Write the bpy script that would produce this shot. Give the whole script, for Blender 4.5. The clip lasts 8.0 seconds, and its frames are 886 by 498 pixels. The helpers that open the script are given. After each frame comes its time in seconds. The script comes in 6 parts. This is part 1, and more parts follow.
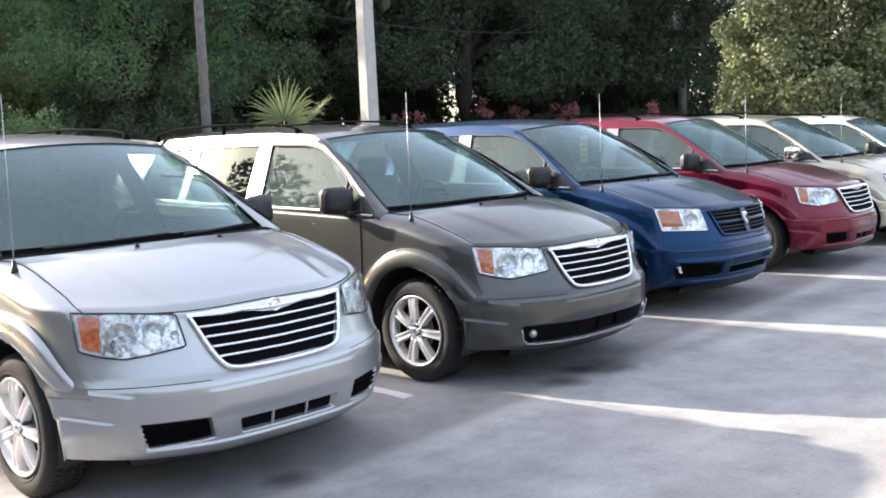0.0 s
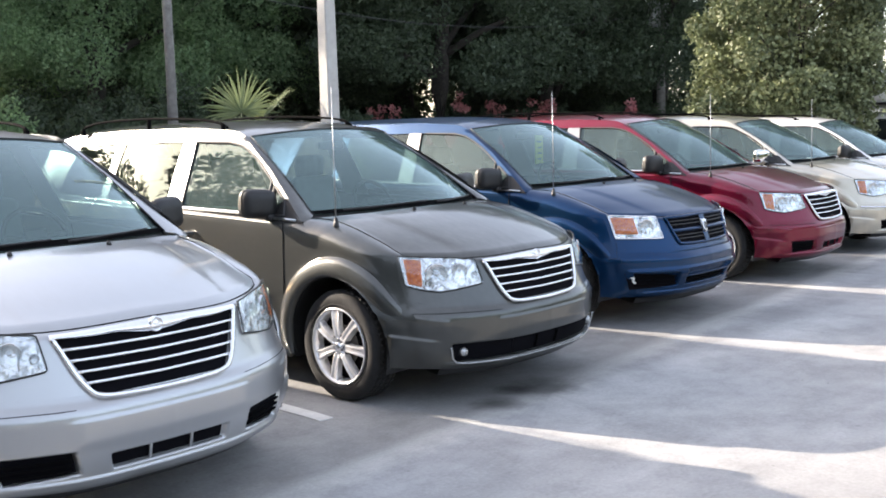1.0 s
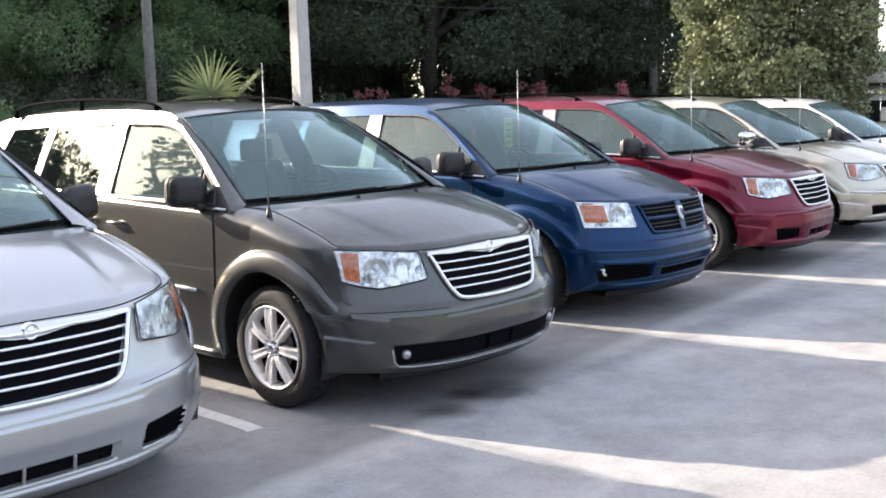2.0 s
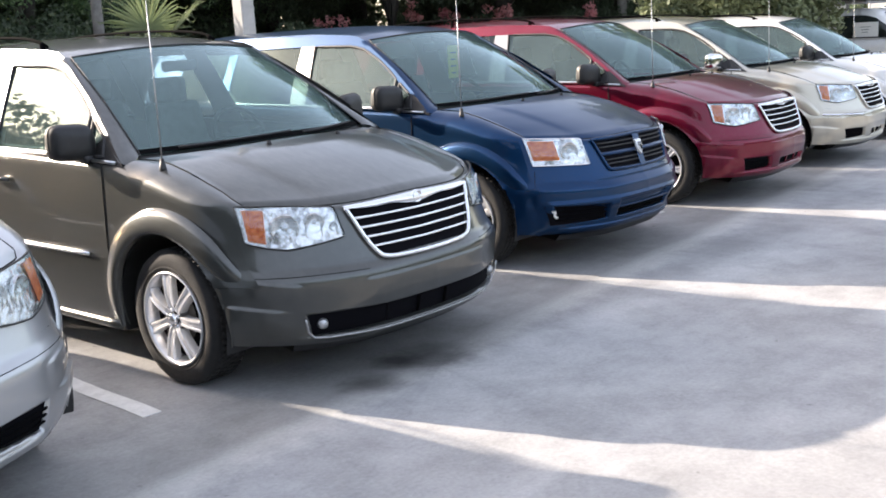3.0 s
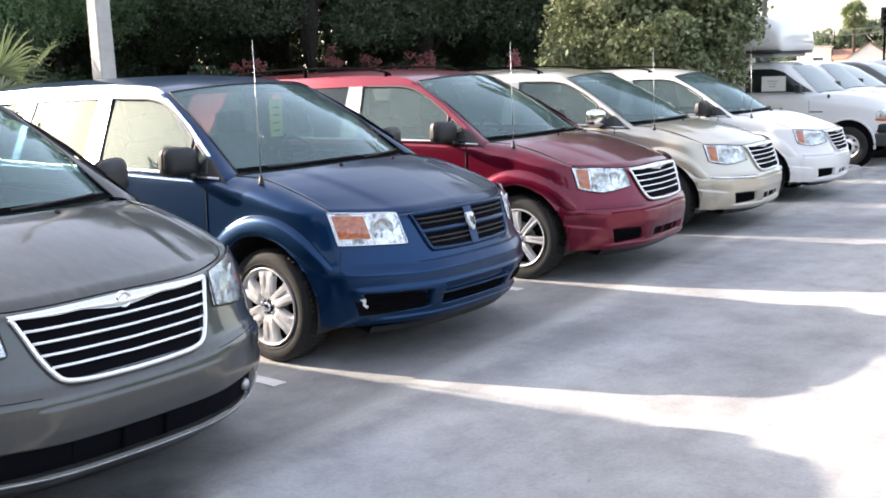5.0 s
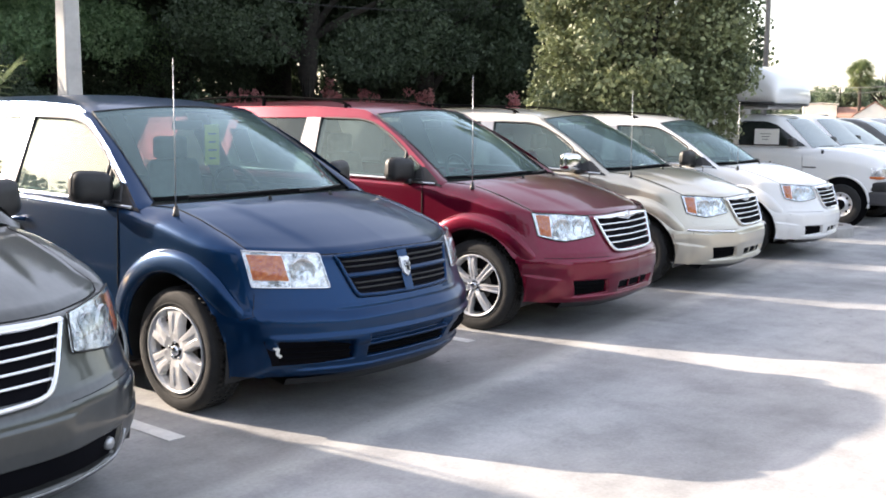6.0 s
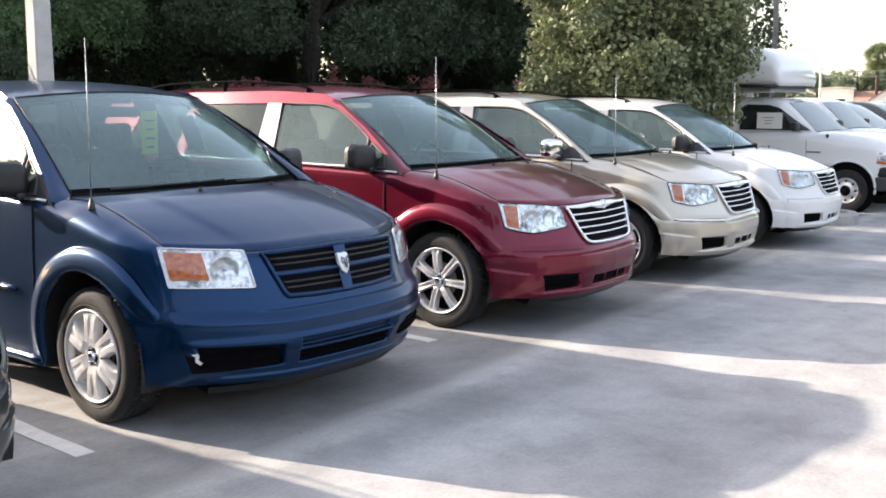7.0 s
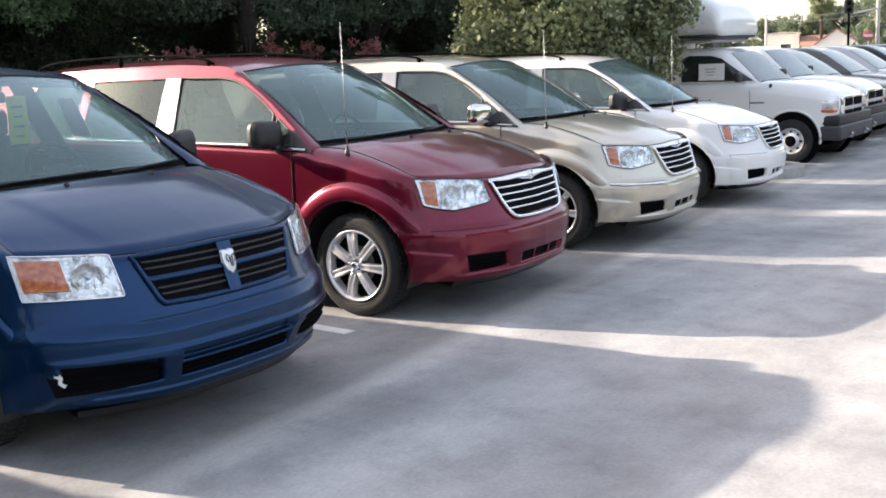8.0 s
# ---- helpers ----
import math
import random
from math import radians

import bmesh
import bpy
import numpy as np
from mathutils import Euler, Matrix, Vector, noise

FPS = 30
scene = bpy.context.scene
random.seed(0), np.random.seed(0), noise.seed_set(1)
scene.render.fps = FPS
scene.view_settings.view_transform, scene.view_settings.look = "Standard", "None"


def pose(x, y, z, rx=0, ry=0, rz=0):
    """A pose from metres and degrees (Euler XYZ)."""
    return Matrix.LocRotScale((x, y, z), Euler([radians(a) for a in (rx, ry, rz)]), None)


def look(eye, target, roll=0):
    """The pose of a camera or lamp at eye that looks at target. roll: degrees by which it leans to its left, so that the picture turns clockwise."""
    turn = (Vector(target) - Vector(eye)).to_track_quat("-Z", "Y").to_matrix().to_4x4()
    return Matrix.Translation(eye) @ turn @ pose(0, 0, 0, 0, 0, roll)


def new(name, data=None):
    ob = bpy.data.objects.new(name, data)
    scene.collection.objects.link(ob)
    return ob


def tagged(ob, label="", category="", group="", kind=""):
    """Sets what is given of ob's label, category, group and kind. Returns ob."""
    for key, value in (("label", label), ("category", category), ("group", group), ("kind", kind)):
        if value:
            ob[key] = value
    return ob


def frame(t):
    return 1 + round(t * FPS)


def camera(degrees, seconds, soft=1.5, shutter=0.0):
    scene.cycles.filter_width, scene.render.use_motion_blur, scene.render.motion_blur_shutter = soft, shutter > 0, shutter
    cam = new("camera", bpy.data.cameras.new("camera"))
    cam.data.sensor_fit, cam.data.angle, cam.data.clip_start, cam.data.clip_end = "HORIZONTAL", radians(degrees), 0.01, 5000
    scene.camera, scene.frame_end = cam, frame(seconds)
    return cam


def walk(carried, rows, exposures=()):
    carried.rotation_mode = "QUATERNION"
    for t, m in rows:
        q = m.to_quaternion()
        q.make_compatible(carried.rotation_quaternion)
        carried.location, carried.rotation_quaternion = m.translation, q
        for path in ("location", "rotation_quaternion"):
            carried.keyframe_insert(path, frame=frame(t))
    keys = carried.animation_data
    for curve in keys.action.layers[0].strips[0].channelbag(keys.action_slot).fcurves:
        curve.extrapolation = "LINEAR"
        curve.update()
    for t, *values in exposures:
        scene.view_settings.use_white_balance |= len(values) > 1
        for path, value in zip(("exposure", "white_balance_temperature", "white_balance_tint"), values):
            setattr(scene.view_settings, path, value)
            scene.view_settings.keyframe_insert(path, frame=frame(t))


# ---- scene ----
cam = camera(46.0, 8.0, soft=1.8)
PATH = [
    (0, (-5.555, -4.214, 1.656), (-2.121, -0.623, 1.100), -2.48),
    (0.5, (-5.232, -4.167, 1.685), (-1.886, -0.501, 1.075), -2.39),
    (1, (-4.935, -4.065, 1.680), (-1.443, -0.535, 1.092), -1.55),
    (1.2, (-4.835, -4.049, 1.682), (-1.210, -0.644, 1.165), -2.25),
    (2.3, (-4.119, -3.772, 1.634), (-0.716, -0.212, 0.771), -1.55),
    (2.5, (-3.992, -3.703, 1.632), (-0.631, -0.138, 0.634), -1.56),
    (3, (-3.627, -3.570, 1.656), (-0.104, -0.168, 0.648), -3.18),
    (3.5, (-3.291, -3.547, 1.677), (0.300, -0.142, 0.960), -1.38),
    (4, (-2.913, -3.501, 1.667), (0.609, -0.090, 0.688), -2.87),
    (4.5, (-2.543, -3.472, 1.681), (1.165, -0.238, 0.792), -1.28),
    (4.7, (-2.408, -3.461, 1.679), (1.328, -0.245, 0.836), -3.06),
    (5.8, (-1.597, -3.360, 1.657), (2.153, -0.129, 0.956), 1.22),
    (6, (-1.493, -3.359, 1.628), (2.264, -0.121, 0.996), 0.37),
    (6.5, (-1.188, -3.318, 1.630), (2.645, -0.176, 0.967), -0.87),
    (7, (-0.862, -3.328, 1.601), (2.837, -0.035, 0.912), -0.11),
    (7.5, (-0.533, -3.231, 1.659), (3.204, 0.015, 0.954), 1.18),
    (8, (-0.248, -3.156, 1.645), (3.557, -0.033, 0.766), -2.43),
]
walk(cam, [(t, look(eye, target, roll)) for t, eye, target, roll in PATH], [(0.0, 2.15, 7050, 16), (1.0, 2.16, 7050, 16), (2.5, 2.03, 7100, 17), (3.0, 2.09, 7100, 17), (3.5, 2.27, 7100, 17), (4.0, 2.45, 7100, 17), (4.5, 2.28, 7100, 17), (6.0, 2.15, 7200, 17), (6.5, 2.03, 7200, 17), (7.0, 2.01, 7200, 17), (7.5, 2.22, 7200, 17), (8.0, 1.9, 7200, 17)])

# ---- world, sun and exposure ----
SUN_AWAY = Vector((0.86, -2.44, -1.0)).normalized()
to_sun = -SUN_AWAY
world = bpy.data.worlds.new("daylight")
scene.world = world
world.use_nodes = True
wn = world.node_tree
sky = wn.nodes.new("ShaderNodeTexSky")
sky.sky_type = "NISHITA"
sky.sun_disc = False
sky.sun_elevation = math.asin(to_sun.z)
sky.sun_rotation = math.atan2(to_sun.x, to_sun.y)
sky.air_density, sky.dust_density, sky.ozone_density = 1.0, 2.0, 1.0
# thin bright haze over the whole sky, as on a humid morning
haze = wn.nodes.new("ShaderNodeMixRGB")
haze.inputs[0].default_value, haze.inputs[2].default_value = 0.36, (2.5, 2.62, 2.8, 1)
wn.links.new(sky.outputs[0], haze.inputs[1])
wn.links.new(haze.outputs[0], wn.nodes["Background"].inputs[0])
wn.nodes["Background"].inputs[1].default_value = 0.15
sun_data = bpy.data.lights.new("sun", "SUN")
sun_data.energy, sun_data.angle, sun_data.color = 3.3, radians(0.6), (1.0, 0.93, 0.82)
sun = new("sun", sun_data)
sun.matrix_world = look((-6, 16, 7), Vector((-6, 16, 7)) + SUN_AWAY)


# ---- materials ----
def nodes_of(name):
    m = bpy.data.materials.new(name)
    m.use_nodes = True
    t = m.node_tree
    return m, t, t.nodes["Principled BSDF"]


def noise_node(t, scale, detail=4.0, rough=0.6, coords="Object"):
    tc = t.nodes.new("ShaderNodeTexCoord")
    n = t.nodes.new("ShaderNodeTexNoise")
    n.inputs["Scale"].default_value, n.inputs["Detail"].default_value = scale, detail
    n.inputs["Roughness"].default_value = rough
    t.links.new(tc.outputs[coords], n.inputs["Vector"])
    return n


def ramp(t, source, stops):
    r = t.nodes.new("ShaderNodeValToRGB")
    e = r.color_ramp.elements
    while len(e) < len(stops):
        e.new(0.5)
    for k, (p, c) in zip(e, stops):
        k.position, k.color = p, (*c, 1) if len(c) == 3 else c
    t.links.new(source, r.inputs[0])
    return r


def grey(v):
    return (v, v, v)


def bump(t, bsdf, source, strength, distance=0.01):
    b = t.nodes.new("ShaderNodeBump")
    b.inputs["Strength"].default_value, b.inputs["Distance"].default_value = strength, distance
    t.links.new(source, b.inputs["Height"])
    t.links.new(b.outputs[0], bsdf.inputs["Normal"])


def mottled(name, dark, light, scale, rough=0.7, metal=0.0, relief=0.0, fine=0.0, coords="Object"):
    """A surface whose colour drifts between two tones at a coarse and a fine scale."""
    m, t, b = nodes_of(name)
    n = noise_node(t, scale, 6, 0.65, coords)
    r = ramp(t, n.outputs["Fac"], [(0.3, dark), (0.7, light)])
    t.links.new(r.outputs[0], b.inputs["Base Color"])
    b.inputs["Roughness"].default_value, b.inputs["Metallic"].default_value = rough, metal
    if relief:
        f = noise_node(t, fine or scale * 8, 5, 0.6, coords)
        bump(t, b, f.outputs["Fac"], relief)
    return m


def car_paint(name, colour, metal=0.45, dusty=0.16, coat=1.0):
    m, t, b = nodes_of(name)
    big, small = noise_node(t, 2.3, 5, 0.6), noise_node(t, 1.0, 5, 0.7)
    # dried water marks drawn out along the panels
    at, draw = t.nodes.new("ShaderNodeTexCoord"), t.nodes.new("ShaderNodeMapping")
    draw.inputs["Scale"].default_value, draw.inputs["Rotation"].default_value = (30.0, 7.0, 24.0), (0, 0, radians(12))
    t.links.new(at.outputs["Object"], draw.inputs["Vector"])
    t.links.new(draw.outputs[0], small.inputs["Vector"])
    mul = t.nodes.new("ShaderNodeMath")
    mul.operation = "MULTIPLY"
    t.links.new(big.outputs["Fac"], mul.inputs[0])
    t.links.new(small.outputs["Fac"], mul.inputs[1])
    geo = t.nodes.new("ShaderNodeNewGeometry")
    sep = t.nodes.new("ShaderNodeSeparateXYZ")
    t.links.new(geo.outputs["Normal"], sep.inputs[0])
    up = t.nodes.new("ShaderNodeMapRange")
    up.inputs["From Min"].default_value, up.inputs["From Max"].default_value = 0.2, 0.95
    up.inputs["To Min"].default_value, up.inputs["To Max"].default_value = 0.25, 1.0
    t.links.new(sep.outputs["Z"], up.inputs["Value"])
    dust = ramp(t, mul.outputs[0], [(0.16, grey(dusty * 0.3)), (0.38, grey(dusty * 2.2))])
    amount = t.nodes.new("ShaderNodeMath")
    amount.operation = "MULTIPLY"
    t.links.new(dust.outputs[0], amount.inputs[0])
    t.links.new(up.outputs[0], amount.inputs[1])
    mix = t.nodes.new("ShaderNodeMixRGB")
    mix.inputs[1].default_value, mix.inputs[2].default_value = (*colour, 1), (0.36, 0.34, 0.31, 1)
    t.links.new(amount.outputs[0], mix.inputs[0])
    t.links.new(mix.outputs[0], b.inputs["Base Color"])
    flat = t.nodes.new("ShaderNodeMath")
    flat.operation, flat.inputs[1].default_value = "MULTIPLY_ADD", 0.5
    flat.inputs[2].default_value = 0.045
    t.links.new(amount.outputs[0], flat.inputs[0])
    t.links.new(flat.outputs[0], b.inputs["Coat Roughness"])
    b.inputs["Metallic"].default_value, b.inputs["Roughness"].default_value = metal, 0.30
    b.inputs["Specular IOR Level"].default_value = 0.12
    b.inputs["Coat Weight"].default_value = coat
    return m


def plain(name, colour, rough=0.5, metal=0.0, scale=25.0, spread=0.12, relief=0.0):
    lo = tuple(c * (1 - spread) for c in colour)
    hi = tuple(min(1, c * (1 + spread)) for c in colour)
    return mottled(name, lo, hi, scale, rough, metal, relief)


def glass(name, tint, head_on, haze):
    """Thin glass: clear, with a gloss that grows towards grazing views and a film of dust that also paints in a teal
    veil of glare.
    """
    m = bpy.data.materials.new(name)
    m.use_nodes = True
    t = m.node_tree
    t.nodes.clear()
    out, mix = t.nodes.new("ShaderNodeOutputMaterial"), t.nodes.new("ShaderNodeMixShader")
    clear, shine, facing = t.nodes.new("ShaderNodeBsdfTransparent"), t.nodes.new("ShaderNodeBsdfGlossy"), t.nodes.new("ShaderNodeLayerWeight")
    clear.inputs[0].default_value = (*tint, 1)
    shine.inputs["Roughness"].default_value, shine.inputs["Color"].default_value = 0.015, (0.80, 0.98, 1.0, 1)
    facing.inputs["Blend"].default_value = 0.5
    power, gain = t.nodes.new("ShaderNodeMath"), t.nodes.new("ShaderNodeMath")
    power.operation, power.inputs[1].default_value = "POWER", 5.0
    gain.operation, gain.inputs[1].default_value, gain.inputs[2].default_value = "MULTIPLY_ADD", 1 - head_on, head_on
    t.links.new(facing.outputs["Facing"], power.inputs[0])
    t.links.new(power.outputs[0], gain.inputs[0])
    # besides dust, the teal film colour stands for veiling glare and reflected sky
    film, veil = t.nodes.new("ShaderNodeBsdfDiffuse"), t.nodes.new("ShaderNodeMixShader")
    film.inputs[0].default_value = (0.20, 0.285, 0.28, 1)
    dusty = ramp(t, noise_node(t, 1.6, 2, 0.4).outputs["Fac"], [(0.3, grey(haze * 0.8)), (0.7, grey(haze * 1.2))])
    t.links.new(dusty.outputs[0], veil.inputs[0])
    t.links.new(clear.outputs[0], veil.inputs[1])
    t.links.new(film.outputs[0], veil.inputs[2])
    t.links.new(gain.outputs[0], mix.inputs[0])
    t.links.new(veil.outputs[0], mix.inputs[1])
    t.links.new(shine.outputs[0], mix.inputs[2])
    t.links.new(mix.outputs[0], out.inputs[0])
    return m


PAINTS = {
    "silver": car_paint("paint_silver", (0.445, 0.455, 0.46), 0.72, 0.06, 0.85),
    "grey": car_paint("paint_grey", (0.078, 0.082, 0.078), 0.70, 0.06, 0.8),
    "blue": car_paint("paint_blue", (0.001, 0.029, 0.086), 0.74, 0.008, 0.4),
    "red": car_paint("paint_red", (0.150, 0.002, 0.020), 0.65, 0.03, 0.75),
    "gold": car_paint("paint_gold", (0.56, 0.52, 0.43), 0.6, 0.05),
    "white": car_paint("paint_white", (0.80, 0.80, 0.78), 0.0, 0.04),
    "black": car_paint("paint_black", (0.012, 0.012, 0.015), 0.2, 0.03, 0.6),
}
CHROME = plain("chrome", (0.86, 0.87, 0.88), 0.09, 1.0, 30, 0.04)
ALLOY = plain("alloy", (0.64, 0.65, 0.66), 0.28, 1.0, 18, 0.08)
WHEEL_COVER = plain("wheel_cover", (0.60, 0.60, 0.60), 0.34, 0.3, 18, 0.12)
OLD_IRON = mottled("old_iron", (0.05, 0.045, 0.04), (0.12, 0.11, 0.10), 20, 0.6, 0.6)
WHEEL_SILVER = plain("wheel_silver", (0.74, 0.74, 0.75), 0.27, 0.55, 18, 0.08)
BADGE_WHITE = plain("badge_silver", (0.78, 0.79, 0.80), 0.22, 0.35, 30, 0.05)
BRUSHED = plain("brushed_metal", (0.46, 0.47, 0.48), 0.4, 0.9, 18, 0.08)
RUBBER = mottled("rubber", grey(0.008), grey(0.020), 14, 0.82, 0, 0.25, 160)
BLACK = mottled("black_plastic", grey(0.010), grey(0.022), 9, 0.45, 0, 0.08, 300)
MATT_BLACK = plain("matt_black", (0.004, 0.004, 0.0045), 0.9)
MATT_BLACK.node_tree.nodes["Principled BSDF"].inputs["Specular IOR Level"].default_value = 0.03
# pale grey paints the bright sky mirrored in the glossy black door pillars
PILLAR_SHEEN = plain("pillar_film", (0.36, 0.355, 0.355), 0.28, 0.6, 12, 0.06)
TRIM = mottled("dark_trim", grey(0.018), grey(0.035), 12, 0.6, 0, 0.1, 200)
MESH_BACK = plain("grille_back", (0.004, 0.004, 0.006), 0.95)
MESH_BACK.node_tree.nodes["Principled BSDF"].inputs["Specular IOR Level"].default_value = 0.1
SEAM = plain("seam", (0.006, 0.006, 0.006), 0.9)
# dark and white blotches in the colour paint broken reflections inside the lamps
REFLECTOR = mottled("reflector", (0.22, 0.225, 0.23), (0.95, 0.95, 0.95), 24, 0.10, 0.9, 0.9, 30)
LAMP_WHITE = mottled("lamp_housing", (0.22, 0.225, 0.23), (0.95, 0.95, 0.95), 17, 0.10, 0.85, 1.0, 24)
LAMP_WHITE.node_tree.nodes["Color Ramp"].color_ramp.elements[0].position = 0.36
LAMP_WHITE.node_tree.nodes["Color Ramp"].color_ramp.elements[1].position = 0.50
AMBER = mottled("amber_lens", (0.42, 0.06, 0.01), (0.80, 0.22, 0.05), 45, 0.15, 0.0, 0.5, 60)
WINDSCREEN = glass("windscreen_glass", (0.54, 0.74, 0.70), 0.05, 0.40)
SIDE_GLASS = glass("side_glass", (0.27, 0.36, 0.36), 0.045, 0.20)
DARK_GLASS = glass("privacy_glass", (0.20, 0.21, 0.21), 0.05, 0.02)
LENS = glass("lens_cover", (0.95, 0.96, 0.97), 0.08, 0.05)
SEAT_CLOTH = mottled("seat_cloth", (0.12, 0.125, 0.12), (0.20, 0.20, 0.19), 22, 0.9, 0, 0.3, 220)
DASH = mottled("dash_plastic", grey(0.035), grey(0.06), 12, 0.55, 0, 0.15, 220)
LINER = plain("headliner", (0.42, 0.41, 0.38), 0.9)
PAPER = plain("paper", (0.78, 0.78, 0.74), 0.8, 0, 40, 0.05)
TAG_YELLOW = plain("tag_yellow", (0.86, 0.70, 0.07), 0.6, 0, 40, 0.1)
INK = plain("faded_ink", (0.16, 0.17, 0.16), 0.8)


# ---- mesh helpers ----
def link_mesh(me, mat, smooth=True):
    if smooth and len(me.polygons):
        me.polygons.foreach_set("use_smooth", [True] * len(me.polygons))
    me.materials.append(mat)
    me.update()
    return me


def make_mesh(name, verts, faces, mat=None, smooth=True):
    me = bpy.data.meshes.new(name)
    me.from_pydata([tuple(map(float, v)) for v in verts], [], faces)
    return link_mesh(me, mat, smooth)


def from_bm(name, bm, mat=None, smooth=False):
    me = bpy.data.meshes.new(name)
    bm.to_mesh(me)
    bm.free()
    return link_mesh(me, mat, smooth)


def part(name, me, mat, parent, label="", m=None):
    """Links a mesh as one part of a thing; alike parts share a mesh and carry their own material."""
    ob = new(name, me)
    ob.material_slots[0].link = "OBJECT"
    ob.material_slots[0].material = mat
    ob.parent = parent
    if m is not None:
        ob.matrix_basis = m
    return tagged(ob, label)


def thing(name, m, label, category, group="", kind=""):
    ob = new(name)
    ob.empty_display_size = 0.2
    ob.matrix_world = m
    return tagged(ob, label, category, group, kind)


def sheet(rows, flip=False, wrap=False):
    """Vertices and quads of a sheet from equally long rows of points."""
    n, k = len(rows), len(rows[0])
    faces = []
    for i in range(n - 1):
        for j in range(k if wrap else k - 1):
            a, b = i * k + j, i * k + (j + 1) % k
            q = (a, b, b + k, a + k)
            faces.append(q[::-1] if flip else q)
    return [p for r in rows for p in r], faces


def joined(*pieces):
    verts, faces = [], []
    for v, f in pieces:
        o = len(verts)
        verts += list(v)
        faces += [tuple(i + o for i in q) for q in f]
    return verts, faces


def resample(points, n):
    p = np.array(points, float)
    d = np.r_[0, np.cumsum(np.linalg.norm(np.diff(p, axis=0), axis=1))]
    at = np.linspace(0, d[-1], n)
    return np.stack([np.interp(at, d, p[:, c]) for c in range(p.shape[1])], 1)


def rounded(points, n, closed=False):
    """A smooth curve through the points (Catmull-Rom), in n even steps."""
    p = np.array(points, float)
    q = np.vstack([p[-1], p, p[:2]]) if closed else np.vstack([2 * p[0] - p[1], p, 2 * p[-1] - p[-2]])
    out = []
    for i in range(1, len(q) - 2):
        for t in np.linspace(0, 1, 16, endpoint=False):
            a, b, c, d = q[i - 1:i + 3]
            out.append(0.5 * (2 * b + (c - a) * t + (2 * a - 5 * b + 4 * c - d) * t**2 + (3 * b - a - 3 * c + d) * t**3))
    out.append(q[-2])
    return resample(out, n)


def tube(points, r, sides=6, closed=False, flat=1.0):
    """A bar of round section along points; flat squeezes it across."""
    p = np.array(points, float)
    n = len(p)
    rows = []
    for i in range(n):
        a = p[(i - 1) % n] if closed or i else p[0]
        b = p[(i + 1) % n] if closed or i < n - 1 else p[-1]
        ahead = Vector(b - a).normalized()
        side = ahead.cross(Vector((0, 0, 1)))
        side = side.normalized() if side.length > 1e-3 else Vector((1, 0, 0))
        up = side.cross(ahead).normalized()
        rr = r[i] if hasattr(r, "__len__") else r
        rows.append([Vector(p[i]) + rr * (math.cos(t) * side * flat + math.sin(t) * up) for t in np.linspace(0, 2 * math.pi, sides, endpoint=False)])
    if closed:
        rows.append(rows[0])
    v, f = sheet(rows, wrap=True)
    if not closed:
        f = f + [tuple(range(sides))[::-1], tuple(range((n - 1) * sides, n * sides))]
    return v, f


def spun(profile, steps, axis="x"):
    """A profile of (radius, along) turned once round the x axis."""
    rows = [[(a, r * math.cos(t), r * math.sin(t)) for r, a in profile] for t in np.linspace(0, 2 * math.pi, steps, endpoint=False)]
    rows.append(rows[0])
    return sheet(rows)


def soft_box(sx, sy, sz, bevel, seg=2, shift=(0, 0, 0), taper=None):
    bm = bmesh.new()
    bmesh.ops.create_cube(bm, size=1)
    for v in bm.verts:
        k = taper if taper and v.co.z > 0 else (1, 1)
        v.co = Vector((v.co.x * sx * k[0], v.co.y * sy * k[1], v.co.z * sz))
    bmesh.ops.bevel(bm, geom=bm.edges[:], offset=bevel, segments=seg, affect="EDGES", profile=0.6)
    for v in bm.verts:
        v.co += Vector(shift)
    return bm


MESHES = {}


def once(key, build):
    if key not in MESHES:
        MESHES[key] = build()
    return MESHES[key]


def pchip(pts):
    x, y = np.array(pts, float).T
    h, d = np.diff(x), np.diff(y) / np.diff(x)
    m = np.r_[d[0], [0 if a * b <= 0 else 2 * a * b / (a + b) for a, b in zip(d[:-1], d[1:])], d[-1]]

    def at(q):
        q = np.clip(q, x[0], x[-1])
        i = np.clip(np.searchsorted(x, q) - 1, 0, len(h) - 1)
        t = (q - x[i]) / h[i]
        return (2 * t**3 - 3 * t**2 + 1) * y[i] + (t**3 - 2 * t**2 + t) * h[i] * m[i] + (3 * t**2 - 2 * t**3) * y[i + 1] + (t**3 - t**2) * h[i] * m[i + 1]
    return at


def step01(a, b, v):
    t = np.clip((v - a) / (b - a), 0, 1)
    return t * t * (3 - 2 * t)


# ---- the minivan: x across, y from the nose back, z up ----
PLAN = [(0, 0), (0.2, 0.008), (0.33, 0.024), (0.45, 0.062), (0.6, 0.145), (0.72, 0.235), (0.835, 0.36), (0.90, 0.48), (0.94, 0.61), (0.957, 0.75),
        (0.965, 0.908), (0.97, 1.3), (0.975, 2.0), (0.976, 3.0), (0.968, 3.986), (0.945, 4.5), (0.90, 4.85), (0.82, 5.03), (0.6, 5.11), (0.3, 5.135), (0, 5.14)]
HALF = rounded(PLAN, 176)
nose = HALF[:60]
plan_y = pchip([(x, y) for x, y in PLAN[:10]])
nose_y = pchip([(0.18, 0.13), (0.24, 0.058), (0.30, 0.016), (0.38, -0.006), (0.46, -0.012), (0.54, -0.010), (0.575, -0.002), (0.615, 0.030), (0.66, 0.048), (0.75, 0.078), (0.88, 0.118), (0.95, 0.15)])
nose_k = pchip([(0.2, 0.80), (0.5, 0.80), (0.58, 0.81), (0.72, 0.86), (0.9, 0.89)])
